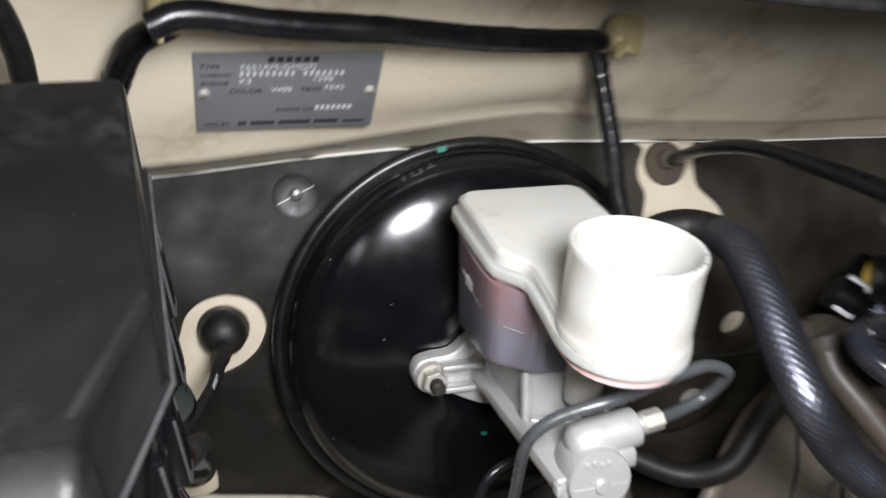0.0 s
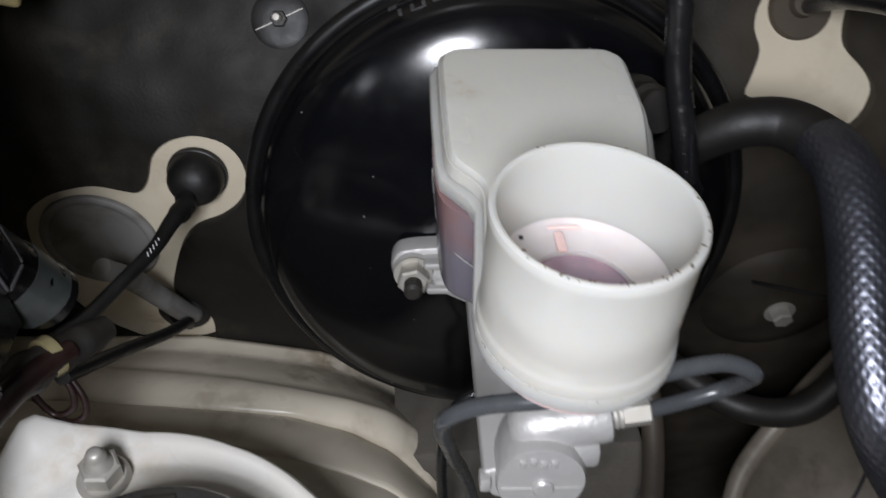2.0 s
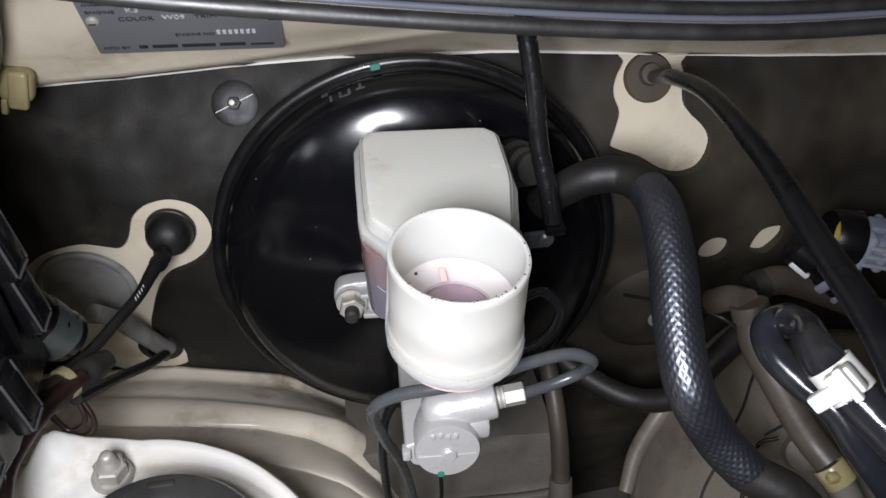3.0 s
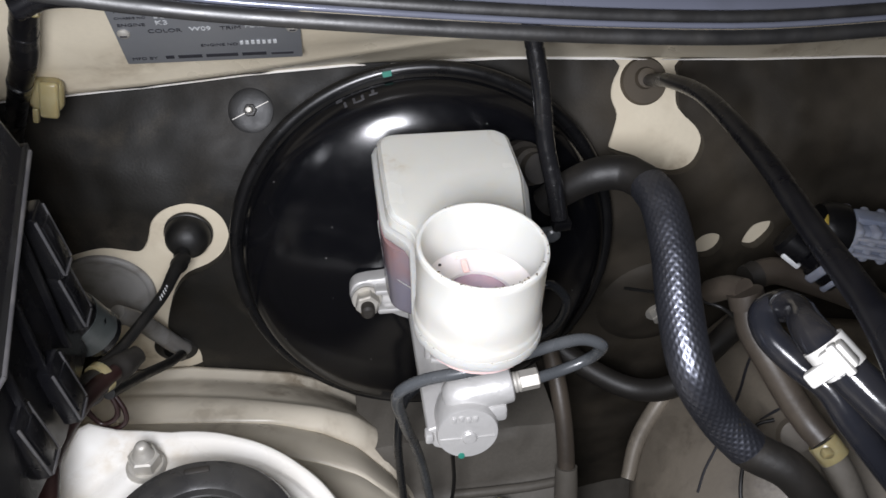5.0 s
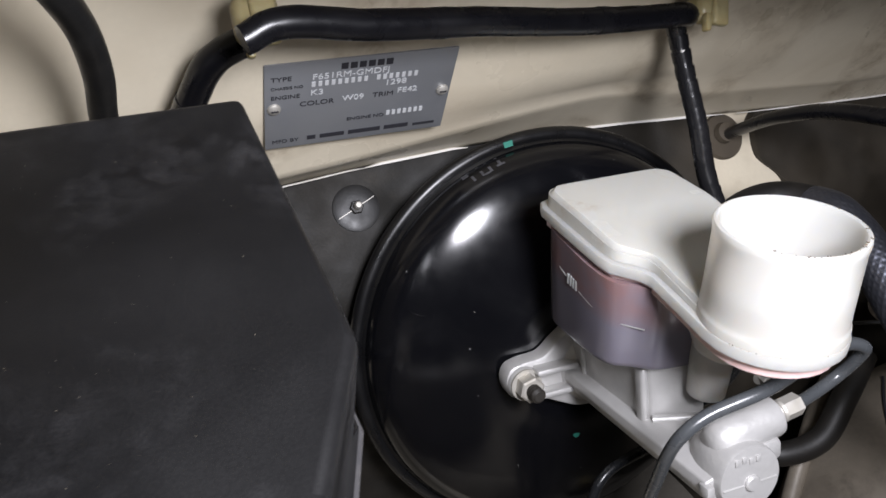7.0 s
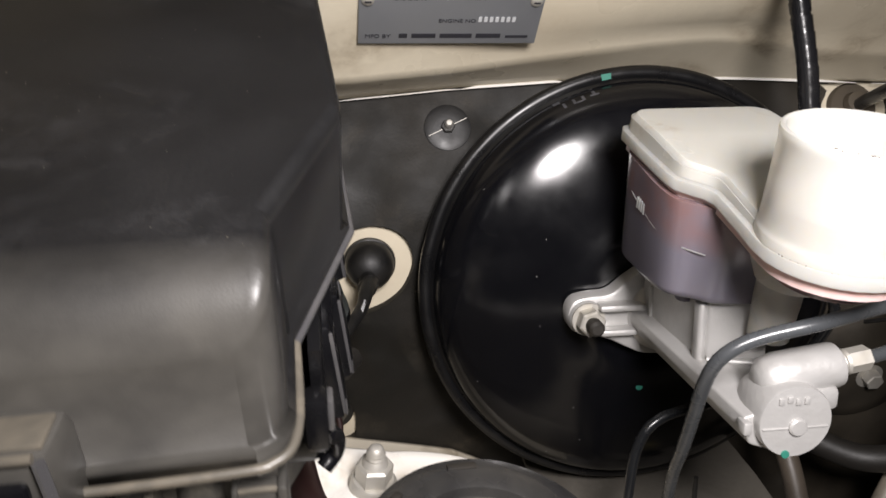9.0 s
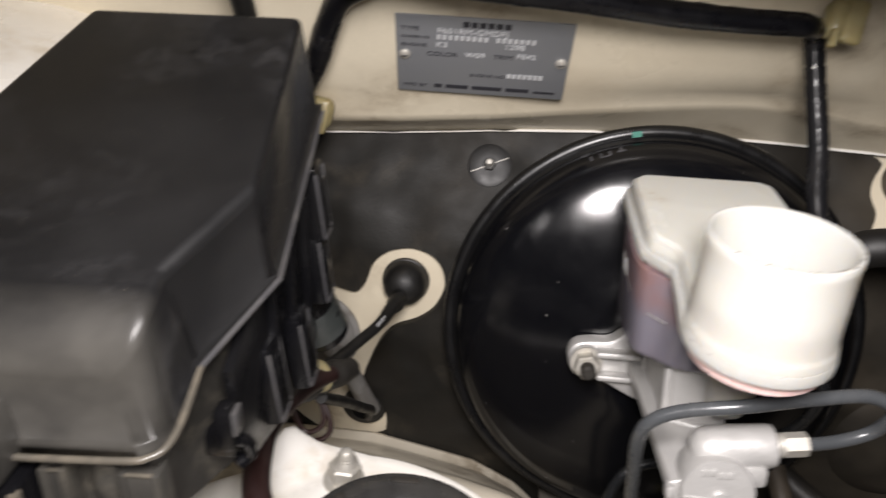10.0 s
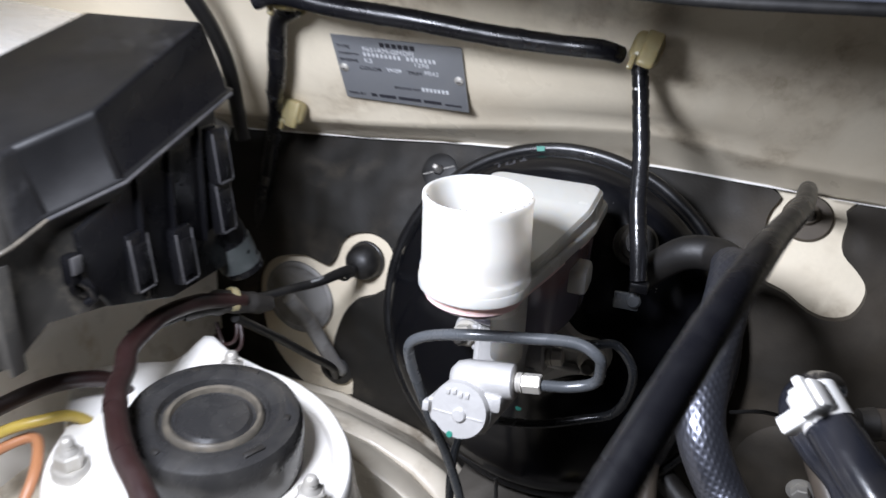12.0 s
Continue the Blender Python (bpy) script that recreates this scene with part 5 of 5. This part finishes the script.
    line_thing("orange_wire", [(-0.050, 0.165, 0.975), (-0.036, 0.177, 0.987), (-0.024, 0.187, 0.991), (-0.014, 0.180, 0.988), (-0.006, 0.165, 0.980), (-0.004, 0.14, 0.96)], 0.0028, ORANGE, "orange sleeved wire beside the strut tower", "wire", seg=14, n=8)
    line_thing("brown_wire", [(-0.048, 0.185, 1.002), (-0.032, 0.199, 1.010), (-0.020, 0.212, 1.012), (-0.010, 0.228, 1.006), (-0.008, 0.24, 0.99)], 0.0046, MAROON, "dark brown sleeved wire beside the strut tower", "wire", seg=14, n=8)
    t = thing("taped_connector", "black connector wrapped in teal and grey tape", "connector")
    part("sleeve", tubed([(0.024, 0.314, 1.046), (0.017, 0.304, 1.072), (0.008, 0.298, 1.098), (0.000, 0.294, 1.12)], [0.0120, 0.0125, 0.0115, 0.009], seg=24, n=8, ribs=0.03, pitch=0.007), PLASTIC, t)
    part("teal_wrap", tubed([(0.0225, 0.3120, 1.050), (0.0185, 0.3060, 1.066)], [0.0128, 0.0130], seg=24, n=4, wobble=0.06), TEAL, t, "teal tape wrap")
    part("socket", box((0.024, 0.020, 0.026), (0.006, 0.302, 1.108), 0.003), PLASTIC, t)


build_left_fittings()


# ---- fuse box ----
def build_fuse_box():
    f = thing("fuse_box", "black moulded plastic fuse box with a clipped lid", "fuse box")
    # corners of the lid's lip and of its top: back, clipped corner, front
    lip = [(0.0295, 0.305), (0.0340, 0.2115), (0.0205, 0.1775), (0.0208, 0.1515), (-0.074, 0.1490), (-0.052, 0.305)]
    crown = [(0.0275, 0.2860), (0.0335, 0.1985), (0.0185, 0.1685), (0.0190, 0.1490), (-0.074, 0.1475), (-0.048, 0.2860)]

    def lip_z(y):
        return 1.1115 + (y - 0.150) * 0.28

    def top_z(y):
        return 1.1480 + (y - 0.150) * 0.352

    bm = bmesh.new()
    rings = [[bm.verts.new((x, y, lip_z(y) + h)) for x, y in lip] for h in (0.0, 0.0036)]
    rings.append([bm.verts.new((x - 0.0014 if x > 0 else x + 0.0014, y + (0.0012 if y < 0.2 else -0.0012), lip_z(y) + 0.0042)) for x, y in lip])
    rings.append([bm.verts.new((x, y, top_z(y))) for x, y in crown])
    for a, b in zip(rings[:-1], rings[1:]):
        for j in range(6):
            k = (j + 1) % 6
            face = bm.faces.new((a[j], a[k], b[k], b[j]))
            # the right wall takes the darker plastic: its shade is put into the colour
            face.material_index = 1 if j == 0 and a is rings[2] else 0
    bm.faces.new(rings[-1])
    bm.faces.new(rings[0][::-1])
    # how far each edge is rounded over
    weight = bm.edges.layers.float.new("bevel_weight_edge")
    low, high = rings[2], rings[3]
    for i, (rim, upright_edge) in enumerate(((0.22, 0.25), (0.30, 0.20), (0.25, 0.10), (1.0, 0.60), (0.3, 0.3), (0.3, 0.3))):
        for ends, w in (((high[i], high[(i + 1) % 6]), rim), ((low[i], high[i]), upright_edge)):
            bm.edges.get(ends)[weight] = w
    for a, b in zip(rings[:2], rings[1:3]):
        bm.edges.get((a[3], b[3]))[weight] = 0.55
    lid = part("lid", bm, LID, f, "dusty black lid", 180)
    lid.data.materials.append(PLASTIC)
    bev = lid.modifiers.new("rounding", "BEVEL")
    bev.limit_method, bev.width, bev.segments, bev.harden_normals = "WEIGHT", 0.0120, 6, True
    bev.use_clamp_overlap = False

    def on_lid(rng):
        x, y = rng.uniform(-0.046, 0.018), rng.uniform(0.160, 0.285)
        return (x, y, top_z(y) + 0.00005), (0, -0.26, 1)
    tagged(part("lid_dust", specks(90, on_lid, 0.00016, 12), DUSTEDGE, lid), "pale dust specks on the lid", kind="stuff")
    # raised moulded step on the lid and its lip
    part("lip", tubed([(x, y, lip_z(y) + 0.0015) for x, y in ((0.0298, 0.303), (0.0322, 0.250), (0.0342, 0.2117))], 0.0010, seg=10, n=2), WORN, lid)
    part("lip", tubed([(x, y, lip_z(y) + 0.0015) for x, y in ((0.0342, 0.2117), (0.0207, 0.1777))], 0.0010, seg=10, n=2), WORN, lid)
    part("lip", tubed([(x, y, lip_z(y) + 0.0015) for x, y in ((0.0207, 0.1777), (0.0212, 0.1650), (0.0210, 0.1578), (0.0196, 0.1528), (0.0165, 0.1503), (0.0120, 0.1492), (-0.0100, 0.1484), (-0.0350, 0.1482), (-0.0560, 0.1482))], 0.0010, seg=10, n=4), DUSTEDGE, lid)
    # lower body
    bm = prism([(0.026, 0.292), (0.026, 0.209), (0.0130, 0.180), (0.0130, 0.158), (-0.054, 0.156), (-0.054, 0.294), (0.020, 0.296)], 1.000, 1.150, 0.0)
    for v in bm.verts:
        if v.co.z > 1.1:
            v.co.z = lip_z(v.co.y) + 0.0005
        else:
            v.co.x -= 0.004
            v.co.z = 1.056 if v.co.y < 0.17 else 1.068
    part("body", bm, LIDFRONT, f, "dusty moulded body", 30)
    # ribs and recesses along the front
    for x, w in ((-0.0113, 0.0022), (-0.0064, 0.0018), (0.0088, 0.0012), (0.0174, 0.0018)):
        part("front_rib", box((w, 0.0075, 0.050), (x, 0.1535, 1.0825), 0.0006), LIDFRONT, f)
    for x, w in ((-0.0089, 0.0046), (0.0131, 0.0084)):
        part("front_panel", box((w, 0.0040, 0.047), (x, 0.1530, 1.0830), 0.0008), LID, f)
        part("panel_edge", tubed([(x - w / 2, 0.1512, 1.1063), (x, 0.1510, 1.1066), (x + w / 2, 0.1512, 1.1063)], 0.0006, seg=8, n=3), DUSTEDGE, f, "dusty panel edge")
    part("front_bulge", tubed([(0.0014, 0.1620, 1.1120), (0.0014, 0.1595, 1.1060), (0.0014, 0.1585, 1.0980), (0.0014, 0.1595, 1.0910), (0.0014, 0.1620, 1.0860)], [0.0030, 0.0044, 0.0048, 0.0044, 0.0030], seg=24, n=6), LIDFRONT, f, "rounded moulded bulge")
    part("lower_plate", box((0.047, 0.014, 0.049), (-0.0370, 0.1490, 1.0825), 0.0012), PLASTIC, f)
    part("plate_edge", tubed([(-0.0138, 0.1424, 1.1065), (-0.0132, 0.1424, 1.0850), (-0.0130, 0.1424, 1.0600)], [0.0016, 0.0020, 0.0024], seg=10, n=4), DUSTEDGE, f, "scuffed plate edge")
    part("plate_stud", lathe([(0.0022, 0.0), (0.0020, 0.0010), (0.0012, 0.0016), (0.0, 0.0017)], 16, pose(-0.0265, 0.1421, 1.0985, 90, 0, 0)), WORN, f)
    part("front_ledge", box((0.046, 0.016, 0.021), (-0.0385, 0.1470, 1.1185), 0.0030), LID, lid)
    part("dust_top", box((0.043, 0.0085, 0.0010), (-0.0385, 0.1450, 1.12885), 0.0004), DUSTEDGE, lid, "dust-covered top of the step")
    part("worn_pale_edge", tubed([(-0.0172, 0.1388, 1.1275), (-0.0166, 0.1388, 1.1190), (-0.0166, 0.1388, 1.1095)], 0.0011, seg=8, n=4), WORN, lid, "scuffed edge of the step")
    part("worn_pale_edge", tubed([(-0.0166, 0.1388, 1.1092), (-0.040, 0.1386, 1.1088), (-0.060, 0.1386, 1.1088)], 0.0011, seg=8, n=4), DUSTEDGE, lid, "dusty edge of the step")
    part("worn_pale_edge", tubed([(-0.0180, 0.1390, 1.1283), (-0.040, 0.1388, 1.1286), (-0.060, 0.1388, 1.1286)], 0.0009, seg=8, n=4), DUSTEDGE, lid, "dusty edge of the step")
    part("front_panel", box((0.040, 0.003, 0.0150), (-0.0395, 0.1385, 1.1165), 0.0010), PLASTIC, lid)
    # lid clips and the ribs between them on the inner side
    for i, (y, z) in enumerate(((0.2885, 1.146), (0.2885, 1.117), (0.252, 1.101), (0.222, 1.108))):
        m = Matrix.Translation((0.0285 - (0.003 if i == 3 else 0), y, z - 0.022)) @ pose(0, 0, 0, 0, -6, 0)
        k = part("lid_clip", box((0.007, 0.014, 0.031), (0, 0, 0), 0.0016, m), PLASTIC, f, "glossy lid clip")
        # pale strips for scuffing, with the edge glints painted into their colour
        for s in (-1, 1):
            part("worn_pale_edge", box((0.0012, 0.0010, 0.027), (0.0034, s * 0.0062, -0.0005), 0.0004, m), WORN, k, "scuffed grey edge with painted glint")
        part("worn_pale_edge", box((0.0014, 0.011, 0.0012), (0.0034, 0, -0.0146), 0.0004, m), WORN, k, "scuffed grey edge with painted glint")
        part("clip_face", box((0.0016, 0.009, 0.020), (0.0036, 0, -0.001), 0.0006, m), PLASTIC, k, "worn shiny clip face")
    for y in (0.275, 0.250, 0.226):
        part("side_rib", box((0.010, 0.0025, 0.065), (0.0235, y, lip_z(y) - 0.036), 0.0008), PLASTIC, f)
    # side panel that stands proud below the chamfered lip, with its latch
    bm = prism([(0.293, 1.056), (0.293, 1.146), (0.212, 1.122), (0.188, 1.112), (0.190, 1.086), (0.202, 1.070), (0.245, 1.056)], 0, 0.0030, 0.0008)
    bmesh.ops.transform(bm, matrix=Matrix(((0, 0, 1, 0.0225), (1, 0, 0, 0), (0, 1, 0, 0), (0, 0, 0, 1))), verts=bm.verts)
    part("side_panel", bm, PLASTIC, f)
    part("latch", box((0.006, 0.008, 0.015), (0.0235, 0.184, 1.096), 0.002, None), PLASTIC, f, "glossy black latch")
    part("latch_face", box((0.0016, 0.0060, 0.0085), (0.0268, 0.184, 1.0985), 0.0006), WORN, f, "scuffed latch face")
    part("latch_loop", tubed([(0.0255, 0.186, 1.090), (0.0275, 0.189, 1.086), (0.0270, 0.191, 1.080), (0.0240, 0.189, 1.077)], 0.0022, seg=12, n=6), PLASTIC, f)
    part("socket_block", box((0.018, 0.022, 0.012), (0.016, 0.200, 1.084), 0.003), PLASTIC, f)


build_fuse_box()


# ---- right-hand side of the bay ----
def build_right_side():
    # gearbox bell housing, dusty
    g = thing("gearbox_housing", "dusty grey cast gearbox housing", "gearbox", frame_on((0.478, 0.275, 0.815), (-0.50, -0.42, 0.76)))
    part("bell", lathe([(0.143, -0.08), (0.141, 0.030), (0.137, 0.062), (0.126, 0.086), (0.085, 0.108), (0.050, 0.116), (0.0, 0.118)], 64), CASTING, g)
    # pale rounded edge of the casting and the dark joints across it
    part("edge_bead", tubed([(-0.1190, 0.1080, 0.0390), (-0.1285, 0.0690, 0.0610), (-0.1330, 0.0195, 0.0770), (-0.1350, -0.0188, 0.0745), (-0.1275, -0.0480, 0.0770)], [0.004, 0.0055, 0.006, 0.006, 0.005], seg=14, n=8), CASTING, g)
    part("joint_line", tubed([(-0.0952, 0.0817, 0.0892), (-0.0927, 0.0621, 0.0960), (-0.0881, 0.0421, 0.1022), (-0.0865, 0.0234, 0.1059), (-0.0839, 0.0059, 0.1083), (-0.0832, -0.0125, 0.1083), (-0.0804, -0.0274, 0.1081)], 0.0009, seg=8, n=6), INK, g, "dark joint across the casting")
    part("joint_line", tubed([(-0.0690, 0.0330, 0.1100), (-0.0640, 0.0420, 0.1101), (-0.0580, 0.0519, 0.1097)], [0.0005, 0.0010, 0.0005], seg=8, n=6), INK, g, "dark joint across the casting")
    part("cast_boss", lathe([(0.014, 0.100), (0.013, 0.113), (0.010, 0.116), (0.0, 0.1165)], 28, Matrix.Translation((-0.045, 0.035, 0))), CASTING, g)
    # bolt on the pressed dome
    b = thing("dome_bolt", "small steel bolt head on the pressed dome", "bolt", on_wall(0.373, 0.918, 0.009))
    part("head", hexagon(0.006, 0.001, 0.008), ZINC, b)
    part("washer", lathe([(0.009, -0.003), (0.009, 0.001), (0.0, 0.0015)], 24), ZINC, b)
    # thick heater hoses
    ha = thing("heater_hose", "brown dusty heater hose between spout and clamp", "hose")
    part("hose", tubed([(0.349, 0.286, 1.040), (0.350, 0.278, 1.031), (0.3555, 0.264, 1.021), (0.362, 0.250, 1.010), (0.368, 0.238, 1.002), (0.372, 0.228, 0.999)], [0.0078, 0.0080, 0.0078, 0.0076, 0.0074, 0.0072], seg=24, n=8), BROWNHOSE, ha)
    part("collar", tubed([(0.347, 0.2905, 1.0475), (0.349, 0.2865, 1.0410)], [0.0092, 0.0094], seg=26, n=4), BROWNHOSE, ha, "rolled rubber collar")
    part("spout", tubed([(0.342, 0.310, 1.030), (0.344, 0.300, 1.042), (0.347, 0.291, 1.0475)], [0.0066, 0.0066, 0.0066], seg=20, n=5), BROWNHOSE, ha, "dusty metal spout")
    hb = thing("heater_hose", "short dusty brown hose end behind the loom", "hose")
    part("hose", tubed([(0.380, 0.330, 1.018), (0.394, 0.332, 1.0185), (0.408, 0.330, 1.015), (0.430, 0.320, 1.010), (0.46, 0.31, 1.0), (0.52, 0.30, 0.98)], 0.0082, seg=22, n=8), BROWNHOSE, hb)
    part("end_cap", tubed([(0.3755, 0.329, 1.0175), (0.383, 0.3305, 1.0182)], [0.0078, 0.0088], seg=22, n=3), GREYRUB, hb, "dark open end")
    k = thing("hose_clamp", "yellow band clamp at the end of the hose", "clamp")
    part("band", lathe([(0.0112, -0.008), (0.0118, -0.007), (0.0118, 0.007), (0.0112, 0.008)], 28, frame_on((0.3725, 0.2235, 0.9975), (0.45, -0.75, -0.45)) @ Matrix.Scale(0.66, 4)), NYLON, k)
    part("lug", box((0.005, 0.0045, 0.0045), (0.3665, 0.2185, 1.0030), 0.001), NYLON, k)
    line_thing("metal_stub", [(0.371, 0.226, 0.9985), (0.378, 0.214, 0.988), (0.386, 0.200, 0.97)], 0.0070, DUSTY, "dusty metal pipe stub under the clamp", "pipe", seg=20, n=6)
    # loom loop with the white clip
    el = thing("engine_loom", "looped glossy grey-black engine loom", "wire loom")
    part("loom", tubed([(0.392, 0.13, 1.035), (0.372, 0.150, 1.056), (0.352, 0.178, 1.075), (0.335, 0.209, 1.086), (0.334, 0.228, 1.085), (0.341, 0.245, 1.078), (0.341, 0.257, 1.071), (0.334, 0.257, 1.066), (0.333, 0.246, 1.062), (0.340, 0.232, 1.058), (0.349, 0.218, 1.055), (0.356, 0.204, 1.045), (0.376, 0.180, 1.022), (0.395, 0.15, 1.00)], [0.0092, 0.0092, 0.0090, 0.0082, 0.0070, 0.0068, 0.0068, 0.0068, 0.0068, 0.0068, 0.0066, 0.0062], seg=24, n=10), GREYPVC, el)
    part("tape_band", tubed([(0.374, 0.148, 1.0545), (0.366, 0.158, 1.0615), (0.360, 0.167, 1.0675)], 0.0096, seg=24, n=4), TAPE, el, "black tape turns")
    part("tape_band", tubed([(0.3405, 0.253, 1.0735), (0.3415, 0.2565, 1.0712), (0.3390, 0.2582, 1.0685)], 0.0074, seg=20, n=4), TAPE, el, "black tape turns")
    c = thing("white_clip", "white plastic clip round the engine loom", "clip", frame_on((0.3335, 0.2105, 1.0880), (0.45, -0.72, -0.40)) @ pose(0, 0, 0, 0, 0, -26) @ Matrix.Scale(0.85, 4))
    part("band", lathe([(0.0096, -0.008), (0.0106, -0.008), (0.0106, 0.008), (0.0096, 0.008)], 28, closed=True), WHITECLIP, c)
    part("latch", box((0.010, 0.012, 0.013), (-0.012, 0.004, 0.0), 0.0015), WHITECLIP, c)
    part("tooth", box((0.006, 0.004, 0.016), (-0.018, 0.006, 0.0), 0.001), WHITECLIP, c)
    part("foot", box((0.008, 0.014, 0.008), (-0.008, -0.008, 0.002), 0.0015), WHITECLIP, c)
    # connectors under the bulkhead cable
    q = thing("grey_connector", "grey and black wiring connector", "connector", frame_on((0.434, 0.318, 1.052), (1.0, -0.25, -0.12)))
    part("housing", box((0.022, 0.017, 0.034), (0, 0, 0.0), 0.004, seg=3), CONNECT, q, "blue-grey housing")
    for z, w in ((-0.013, 0.0265), (-0.003, 0.0255), (0.007, 0.0265), (0.015, 0.0245)):
        part("housing_step", box((w, 0.0215, 0.0052), (0, 0, z), 0.0022, seg=3), CLEARGREY, q, "smoky clear step")
    for y in (-0.0055, 0.0, 0.0055):
        part("housing_rib", box((0.003, 0.0022, 0.030), (-0.0128, y, 0.001), 0.0008), CLEARGREY, q)
    part("contact", box((0.004, 0.005, 0.010), (-0.0110, -0.0072, 0.021), 0.001), STAMP, q, "bright contact")
    part("seal", lathe([(0.0125, -0.020), (0.0140, -0.019), (0.0140, -0.016), (0.0125, -0.015)], 24), YELLOW, q, "yellow seal ring")
    part("collar", lathe([(0.013, -0.030), (0.015, -0.026), (0.015, -0.016), (0.012, -0.014)], 24), PLASTIC, q)
    part("tail", box((0.016, 0.014, 0.026), (0, 0, 0.028), 0.002), CONNECT, q)
    part("tab", box((0.010, 0.004, 0.018), (0, 0.011, -0.004), 0.001), CONNECT, q)
    q2 = thing("round_connector", "black and grey plug connector above the loom", "connector", frame_on((0.401, 0.328, 1.040), (0.55, -0.45, -0.35)))
    part("plug", lathe([(0.0, -0.010), (0.0085, -0.010), (0.0105, -0.008), (0.0110, 0.004), (0.0090, 0.006), (0.0090, 0.016), (0.0, 0.017)], 28), PLASTIC, q2)
    part("shell", box((0.018, 0.015, 0.020), (0, 0, 0.020), 0.003, seg=3), PLASTIC, q2, "glossy black shell")
    part("shell_step", box((0.0205, 0.0175, 0.006), (0, 0, 0.0165), 0.002, seg=3), CLEARGREY, q2, "smoky clear step")
    part("shell_step", box((0.0195, 0.0165, 0.004), (0, 0, 0.0260), 0.0015, seg=3), CONNECT, q2, "blue-grey step")
    part("contact", box((0.0045, 0.0035, 0.012), (-0.0085, -0.0045, 0.0010), 0.001), STAMP, q2, "bright metal contact")
    part("key", box((0.005, 0.006, 0.014), (0.006, 0.009, 0.002), 0.001), STAMP, q2, "pale key")
    line_thing("corrugated_hose", [(0.545, 0.45, 1.00), (0.530, 0.42, 1.040), (0.535, 0.37, 1.070), (0.560, 0.32, 1.08), (0.62, 0.28, 1.075)], 0.016, BROWNHOSE, "dusty corrugated rubber tube", "hose", seg=24, n=24, ribs=0.09, pitch=0.0075)
    n = thing("oil_filler", "round dusty yellowish oil filler", "filler", frame_on((0.455, 0.270, 1.025), (-0.15, -0.6, 0.8)))
    part("cap_body", lathe([(0.016, -0.012), (0.016, 0.002), (0.0145, 0.004), (0.006, 0.0045), (0.005, 0.008), (0.0, 0.008)], 32), NYLON, n)
    # shadowed hoses and rods low in the bay
    lh = thing("lower_hose", "dark dusty hose low behind the servo", "hose")
    part("hose", tubed([(0.262, 0.405, 0.930), (0.285, 0.392, 0.915), (0.312, 0.370, 0.902), (0.338, 0.352, 0.898), (0.360, 0.340, 0.912), (0.380, 0.345, 0.935), (0.41, 0.36, 0.95)], 0.0080, seg=20, n=8), GREYRUB, lh)
    part("band", tubed([(0.2790, 0.3955, 0.9187), (0.2850, 0.3920, 0.9150)], 0.0090, seg=20, n=3), NYLON, lh, "small yellowed band")
    sh = thing("steering_shaft", "dusty steering shaft low in the bay", "shaft")
    part("shaft", tubed([(0.278, 0.385, 0.935), (0.280, 0.350, 0.915), (0.281, 0.325, 0.885), (0.279, 0.30, 0.84), (0.272, 0.26, 0.76)], 0.0060, seg=20, n=6), BROWNHOSE, sh)
    part("collar", tubed([(0.2806, 0.3160, 0.871), (0.2798, 0.3080, 0.856), (0.279, 0.30, 0.84)], [0.0074, 0.0080, 0.0078], seg=22, n=4), DUSTY, sh, "wider dusty collar")
    s = thing("chassis_rail", "dusty beige pressed chassis rail low in the bay", "chassis rail")
    rows = [[(x + 0.10 * (0.92 - z), y + 0.004 * noise.noise((x * 30, z * 30, 2)), z + 0.003 * noise.noise((x * 20, y * 30, 7))) for x in [0.14 + 0.014 * i for i in range(11)]] for y, z in ((0.42, 0.868), (0.375, 0.872), (0.352, 0.870), (0.346, 0.862), (0.338, 0.835), (0.334, 0.828), (0.300, 0.820), (0.292, 0.812), (0.282, 0.76), (0.275, 0.70))]
    part("rail", sheet(rows, thick=0.003, direction=(0, 0.5, -1)), DUSTY, s, "", 50)
    part("stiffener", tubed([(0.205, 0.330, 0.834), (0.25, 0.329, 0.832), (0.27, 0.329, 0.832), (0.285, 0.33, 0.832)], 0.0035, seg=10, n=4), DUSTY, s)
    line_thing("thin_dark_strand", [(0.196, 0.300, 0.95), (0.199, 0.298, 0.90), (0.196, 0.296, 0.86), (0.200, 0.29, 0.82), (0.20, 0.28, 0.76)], 0.0012, RUBBER, "thin black wire hanging under the cylinder", "wire", seg=8, n=6)
    # two added thin tubes that stand for dark seam lines of the casting
    line_thing("thin_dark_strand", [(0.372, 0.262, 0.972), (0.362, 0.262, 0.968), (0.352, 0.250, 0.960), (0.344, 0.235, 0.952), (0.342, 0.22, 0.94)], 0.0011, RUBBER, "thin black tube drawn as a seam of the gearbox casting", "wire", seg=8, n=6)
    line_thing("thin_dark_strand", [(0.318, 0.36, 0.99), (0.330, 0.325, 1.015), (0.342, 0.305, 1.025), (0.350, 0.30, 1.022), (0.362, 0.30, 1.01)], 0.0011, RUBBER, "thin black tube drawn as an edge line of the gearbox casting", "wire", seg=8, n=6)
    e = thing("pipe_block", "small dusty brass pipe junction", "pipe fitting", pose(0.235, 0.30, 0.835, -20, 0, 20))
    part("block", box((0.028, 0.022, 0.018), (0, 0, 0), 0.002), DUSTY, e)
    part("union", hexagon(0.007, 0.009, 0.020), NYLON, e)


build_right_side()
